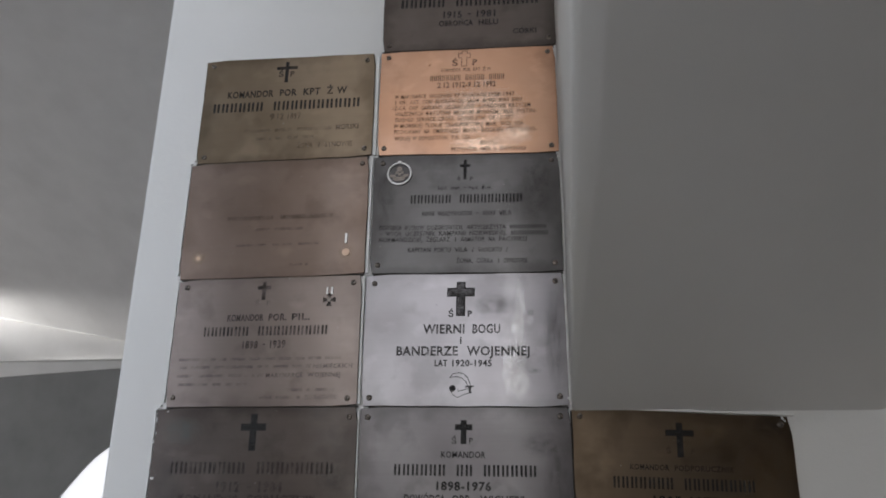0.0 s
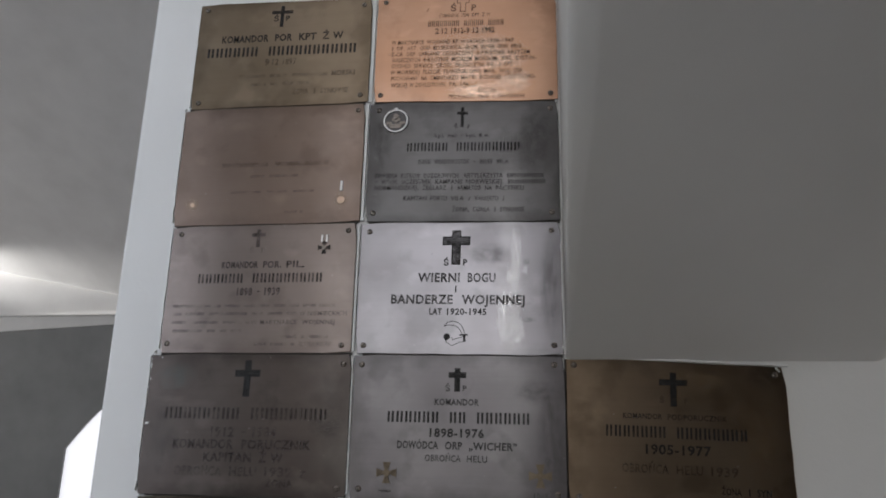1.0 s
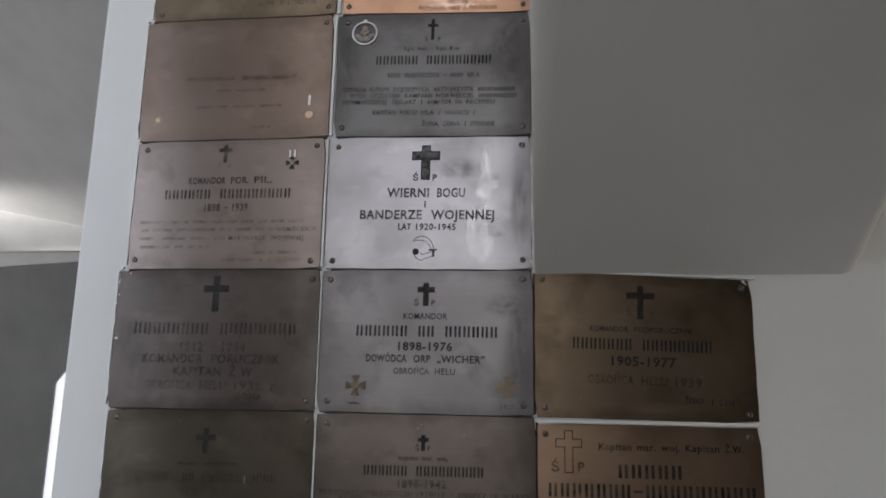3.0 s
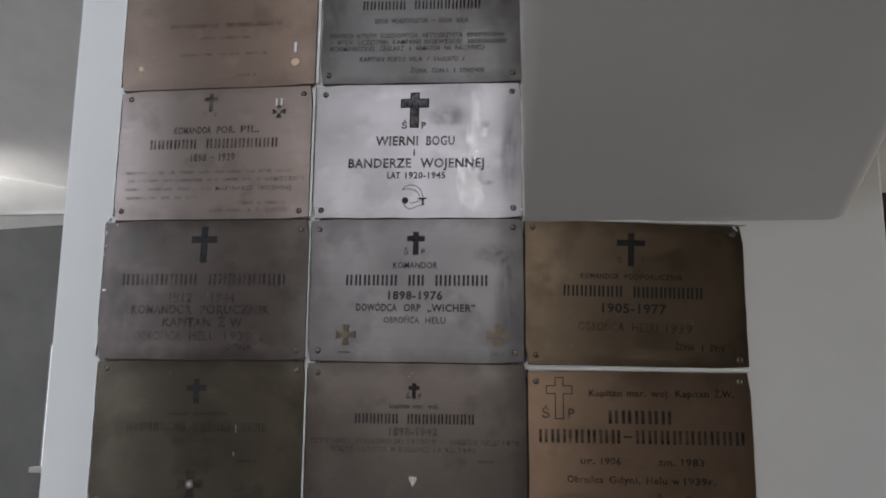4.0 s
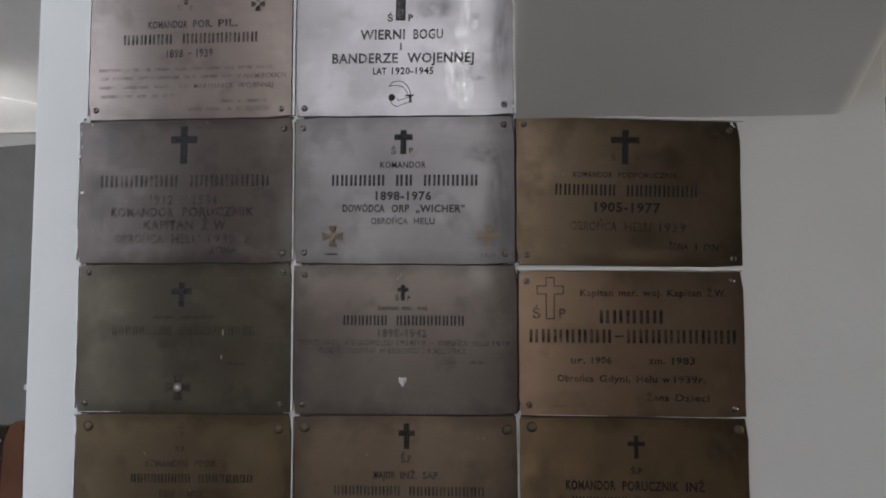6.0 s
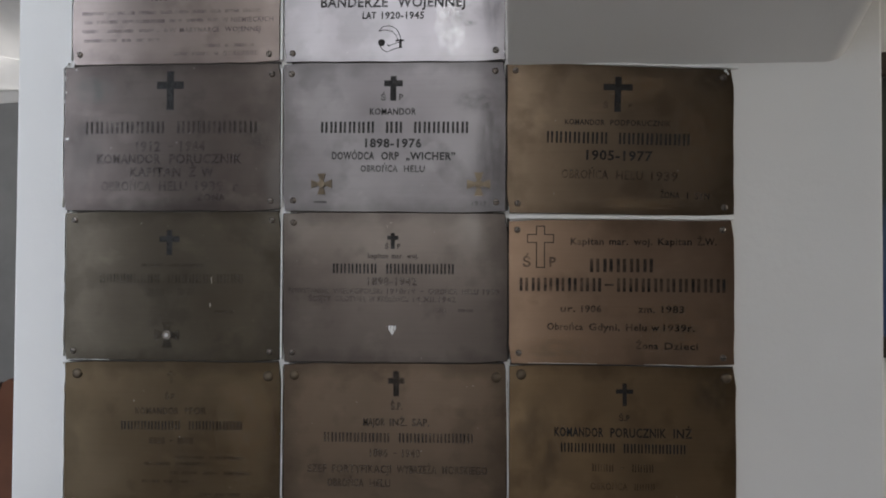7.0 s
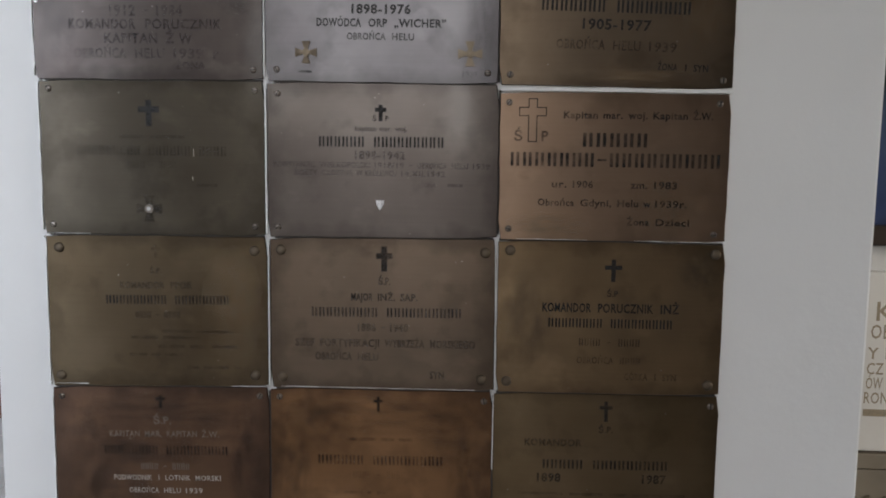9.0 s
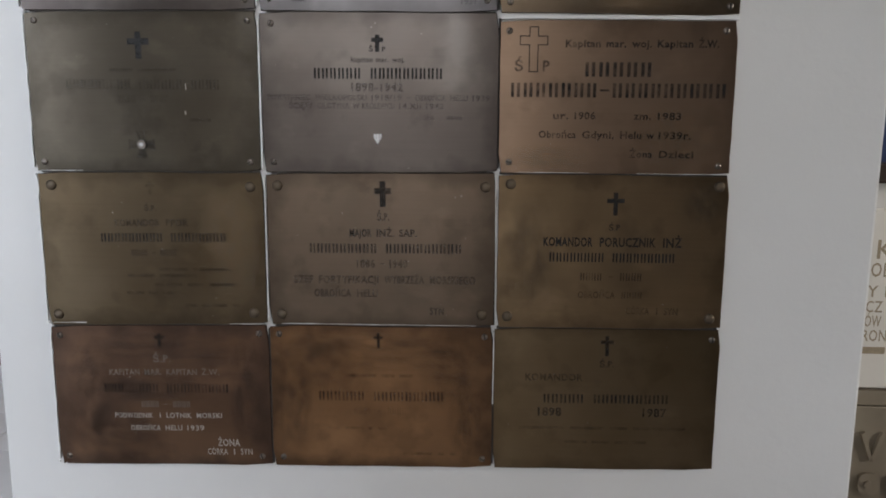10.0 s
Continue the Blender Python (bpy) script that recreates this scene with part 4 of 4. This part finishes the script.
for xa, za, xb, zb, w, r in ((0.006, 2.49, 0.0055, 2.305, 0.0056, 0.0005), (0.002, 2.30, 0.0015, 2.105, 0.0046, 0.0005), (-0.002, 2.10, -0.002, 1.905, 0.0038, 0.0006), (-0.001, 1.895, -0.0005, 1.705, 0.0018, 0.0005),
                             (0.0005, 1.69, 0.001, 1.50, 0.0023, 0.0006), (0.003, 1.49, 0.003, 1.295, 0.0016, 0.0004), (0.3035, 1.495, 0.3065, 1.30, 0.0012, 0.0003), (0.3045, 1.29, 0.3045, 1.19, 0.0012, 0.0003)):
    bead(xa, za, xb, zb, w, r)
bead(0.306, 1.6915, 0.594, 1.6900, 0.0050, 0.0006)
bead(0.305, 1.8975, 0.600, 1.8845, 0.0032, 0.0010, "paint_edge", "ragged white paint line over a plaque")
bead(0.3015, 2.09, 0.3025, 1.90, 0.0028, 0.0012, "paint_edge", "ragged white paint line beside a plaque")
bead(0.304, 2.29, 0.3035, 2.10, 0.0014, 0.0012, "paint_edge", "ragged white paint line beside a plaque")
bead(-0.3125, 1.90, -0.3115, 1.855, 0.0026, 0.0030, "paint_edge", "chipped white paint at a plaque's corner")
for x, za, zb in ((-0.2985, 2.50, 2.31), (-0.3045, 2.30, 2.11), (-0.301, 2.10, 1.91), (-0.311, 1.85, 1.705), (-0.3065, 1.695, 1.50), (-0.304, 1.49, 1.29), (-0.302, 1.28, 1.09)):
    bead(x, za, x, zb, 0.0006, 0.0016, "paint_edge", "ragged white paint line beside a plaque")
for z in (2.305, 1.905, 1.80, 1.70, 1.49, 1.46, 1.287):
    bead(-0.3065, z - 0.0015, -0.3065, z + 0.0015, 0.002, 0.003, "paint_edge", "small blob of white paint at a plaque's edge")
# glints along the level joints, put in as hair-thin white lines
for xa, za, xb, zb in ((-0.30, 1.4955, -0.24, 1.4960, ), (-0.30, 1.2880, -0.25, 1.2890), (0.02, 1.2945, 0.28, 1.2975), (0.33, 1.5005, 0.42, 1.5005), (0.48, 1.5005, 0.594, 1.5000), (-0.05, 1.2920, 0.0, 1.2930)):
    bead(xa, za, xb, zb, 0.0004, 0.0004, "grout_or_glint_line", "thin white line painted in as a glint between plaques")


def dark_joint(x0, z0, x1, z1):
    """Dirt and shadow of a joint, put into one dark strip below the plaques' faces."""
    d = math.hypot(x1 - x0, z1 - z0)
    tx, tz = (x1 - x0) / d * 0.0016, (z1 - z0) / d * 0.0016
    bm = prism([(x0 - tz, z0 + tx), (x1 - tz, z1 + tx), (x1 + tz, z1 - tx), (x0 + tz, z0 - tx)], -0.0030, 0.001)
    setting("joint_grime", bm, JOINT_DARK, "dark strip of dirt and shade in the joint between two plaques", "joint")


for i in range(1, 7):
    dark_joint(-0.297, JOINT_A[i], -0.003, JOINT_B[i + 1])
for i in range(1, 8):
    dark_joint(0.012, JOINT_B[i], 0.300, JOINT_C[i])
for i in (2, 3):
    dark_joint(0.308, JOINT_C[4 + i], 0.592, JOINT_D[i])
dark_joint(0.3030, 1.893, 0.3035, 1.70)
dark_joint(0.3055, 1.69, 0.3058, 1.505)
dark_joint(0.3046, 1.29, 0.3046, 1.105)
dark_joint(0.0032, 1.287, 0.0032, 1.095)
random.seed(11)
for cx, cz, wide, high, count in ((-0.3085, 1.880, 0.004, 0.02, 7), (-0.300, 1.898, 0.010, 0.003, 3), (0.583, 1.8785, 0.008, 0.003, 4), (0.300, 1.905, 0.002, 0.008, 4), (0.300, 2.285, 0.003, 0.010, 5), (0.3015, 2.07, 0.001, 0.02, 4), (-0.302, 1.2855, 0.004, 0.002, 2), (-0.290, 1.0845, 0.015, 0.001, 3)):
    for k in range(count):
        x, z, r = cx + random.uniform(-wide, wide), cz + random.uniform(-high, high), random.uniform(0.0006, 0.0017)
        pts = [(x + r * random.uniform(0.5, 1.4) * math.cos(math.pi / 3 * j), z + r * random.uniform(0.5, 1.6) * math.sin(math.pi / 3 * j)) for j in range(6)]
        setting("paint_chip", prism(pts, -0.0050, -0.001), GROUT, "small fleck of white paint on a plaque's edge", "paint")

# ---- the aisle wall beyond the pier ----
painting = new("picture")
painting.location = (1.5, 1.0, 1.412)
tagged(painting, "dark framed painting in deep blues on the aisle wall", "picture")
bm = bmesh.new()
for x0, x1, z0, z1 in ((-0.55, 0.55, 0.68, 0.74), (-0.55, 0.55, 0.0, 0.05), (-0.55, -0.47, 0.05, 0.68), (0.47, 0.55, 0.05, 0.68)):
    box_bm(x0, x1, -0.045, -0.004, z0, z1, 0.006, bm)
part("frame", bm, DARK_WOOD, painting)
m, nt, b = nodes_of("dark_oil_paint", 0.3)
pos, sepn = nt.nodes.new("ShaderNodeTexCoord"), nt.nodes.new("ShaderNodeSeparateXYZ")
nt.links.new(pos.outputs["Object"], sepn.inputs[0])
mixh = nt.nodes.new("ShaderNodeMath")
mixh.operation = "ADD"
wob = nt.nodes.new("ShaderNodeMath")
wob.operation = "MULTIPLY"
wob.inputs[1].default_value = 0.35
nt.links.new(noise_node(nt, 9, 5), wob.inputs[0])
nt.links.new(sepn.outputs[2], mixh.inputs[0])
nt.links.new(wob.outputs[0], mixh.inputs[1])
nt.links.new(ramp(nt, mixh.outputs[0], [(0.18, (0.012, 0.014, 0.03)), (0.30, (0.03, 0.05, 0.13)), (0.42, (0.05, 0.08, 0.16)), (0.55, (0.02, 0.03, 0.025)), (0.68, (0.05, 0.055, 0.045)), (0.85, (0.015, 0.015, 0.014))]), b.inputs["Base Color"])
part("canvas", box_bm(-0.475, 0.475, -0.02, -0.006, 0.045, 0.685), m, painting)

tablet = new("marble_tablet")
tablet.location = (1.5, 1.0, 0.895)
tagged(tablet, "white marble tablet with faded bronze letters on the aisle wall", "tablet")
part("slab", box_bm(-0.5, 0.5, -0.028, -0.002, 0.0, 0.453, 0.004), MARBLE, tablet)
FRONT = -0.0282
for words, x0, x1, z, cap in (("K ########", -0.262, 0.10, 0.355, 0.046), ("OB ##########", -0.275, 0.05, 0.304, 0.034), ("Y K ########", -0.277, -0.02, 0.250, 0.028), ("CZ ###########", -0.279, 0.02, 0.211, 0.028),
                              ("ÓW ######## ###", -0.279, 0.04, 0.174, 0.028), ("RON ######### ##", -0.281, 0.04, 0.137, 0.028), ("### ####### ####", -0.281, 0.04, 0.099, 0.028)):
    tagged(part("inscription", line_bm(words, x0, x1, z, cap, 0.01), LETTER, tablet), kind="stuff")

relief = new("stone_relief")
relief.location = (1.5, 1.0, 0.008)
tagged(relief, "brown carved stone relief set under the marble tablet", "relief")
part("slab", box_bm(-0.5, 0.5, -0.03, -0.002, 0.2, 0.84, 0.004), STONE, relief)
part("top_strip", box_bm(-0.5, 0.5, -0.034, -0.002, 0.843, 0.882, 0.003), STONE, relief)
random.seed(4)
for i in range(9):
    for j in range(7):
        x, z = -0.46 + 0.075 * i + random.uniform(-0.004, 0.004), 0.26 + 0.075 * j
        if j == 6:
            bm = prism([(x - 0.03, z + 0.06), (x - 0.02, z + 0.065), (x + 0.004, z - 0.01), (x - 0.004, z - 0.012)], -0.042, -0.029)
            prism([(x + 0.03, z + 0.06), (x + 0.02, z + 0.065), (x - 0.002, z - 0.01), (x + 0.006, z - 0.012)], -0.042, -0.029, bm)
        else:
            r = 0.026
            bm = prism([(x + r * math.copysign(abs(math.cos(a)) ** 0.6, math.cos(a)), z + 1.1 * r * math.copysign(abs(math.sin(a)) ** 0.6, math.sin(a))) for a in [math.pi / 7 * k + 0.1 for k in range(14)]], -0.040, -0.029)
            disc(x + random.uniform(-0.008, 0.008), z, 0.010, -0.046, -0.029, 8, bm)
        part("carving", bm, STONE, relief)

# ---- a pew in the nave ----
pew = new("pew")
pew.location = (-2.66, 3.5, 0.017)
tagged(pew, "reddish brown wooden pew on the stone floor", "pew")
side = [(-0.13, 0.0), (0.0, 0.0), (0.0, 0.86), (-0.012, 0.905), (-0.045, 0.925), (-0.085, 0.90), (-0.12, 0.80), (-0.13, 0.5)]
for x in (0.0, -1.9):
    bm = extruded([(x + a, c) for a, c in side], "y", 0.0, 0.5)
    part("end_panel", bm, WOOD, pew)
part("backrest", box_bm(-1.9, -0.12, 0.02, 0.05, 0.35, 0.87, 0.006), DARK_WOOD, pew)
part("top_rail", box_bm(-1.9, -0.10, 0.0, 0.07, 0.87, 0.90, 0.008), DARK_WOOD, pew)
part("seat", box_bm(-1.9, -0.12, 0.05, 0.46, 0.42, 0.46, 0.006), WOOD, pew)
part("name_strip", box_bm(-0.30, -0.15, 0.012, 0.02, 0.80, 0.815, 0.002), GROUT, pew, "pale paper strip")
part("hook", disc(-0.17, 0.70, 0.018, 0.0, 0.02, 12), SILVER, pew, "bright metal hook")

# ---- the nave's tiled floor ----
TILE = plaster("pale_polished_tile", (0.68, 0.67, 0.68), (0.80, 0.79, 0.80), 0.25, 12)
nave_floor = setting("floor_nave", box_bm(-4.9, -0.26, 0.96, 5.9, -0.02, 0.004), GREY, "pale polished tile floor of the nave", "floor")
tile_mesh = mesh_of("tile", box_bm(-0.221, 0.221, -0.221, 0.221, 0.0, 0.012, 0.003), TILE)
for i in range(10):
    for j in range(11):
        tile = new("tile", tile_mesh)
        tile.parent, tile.location = nave_floor, (-0.50 - 0.447 * i, 1.20 + 0.447 * j, 0.004 + 0.0006 * ((3 * i + 5 * j) % 4))
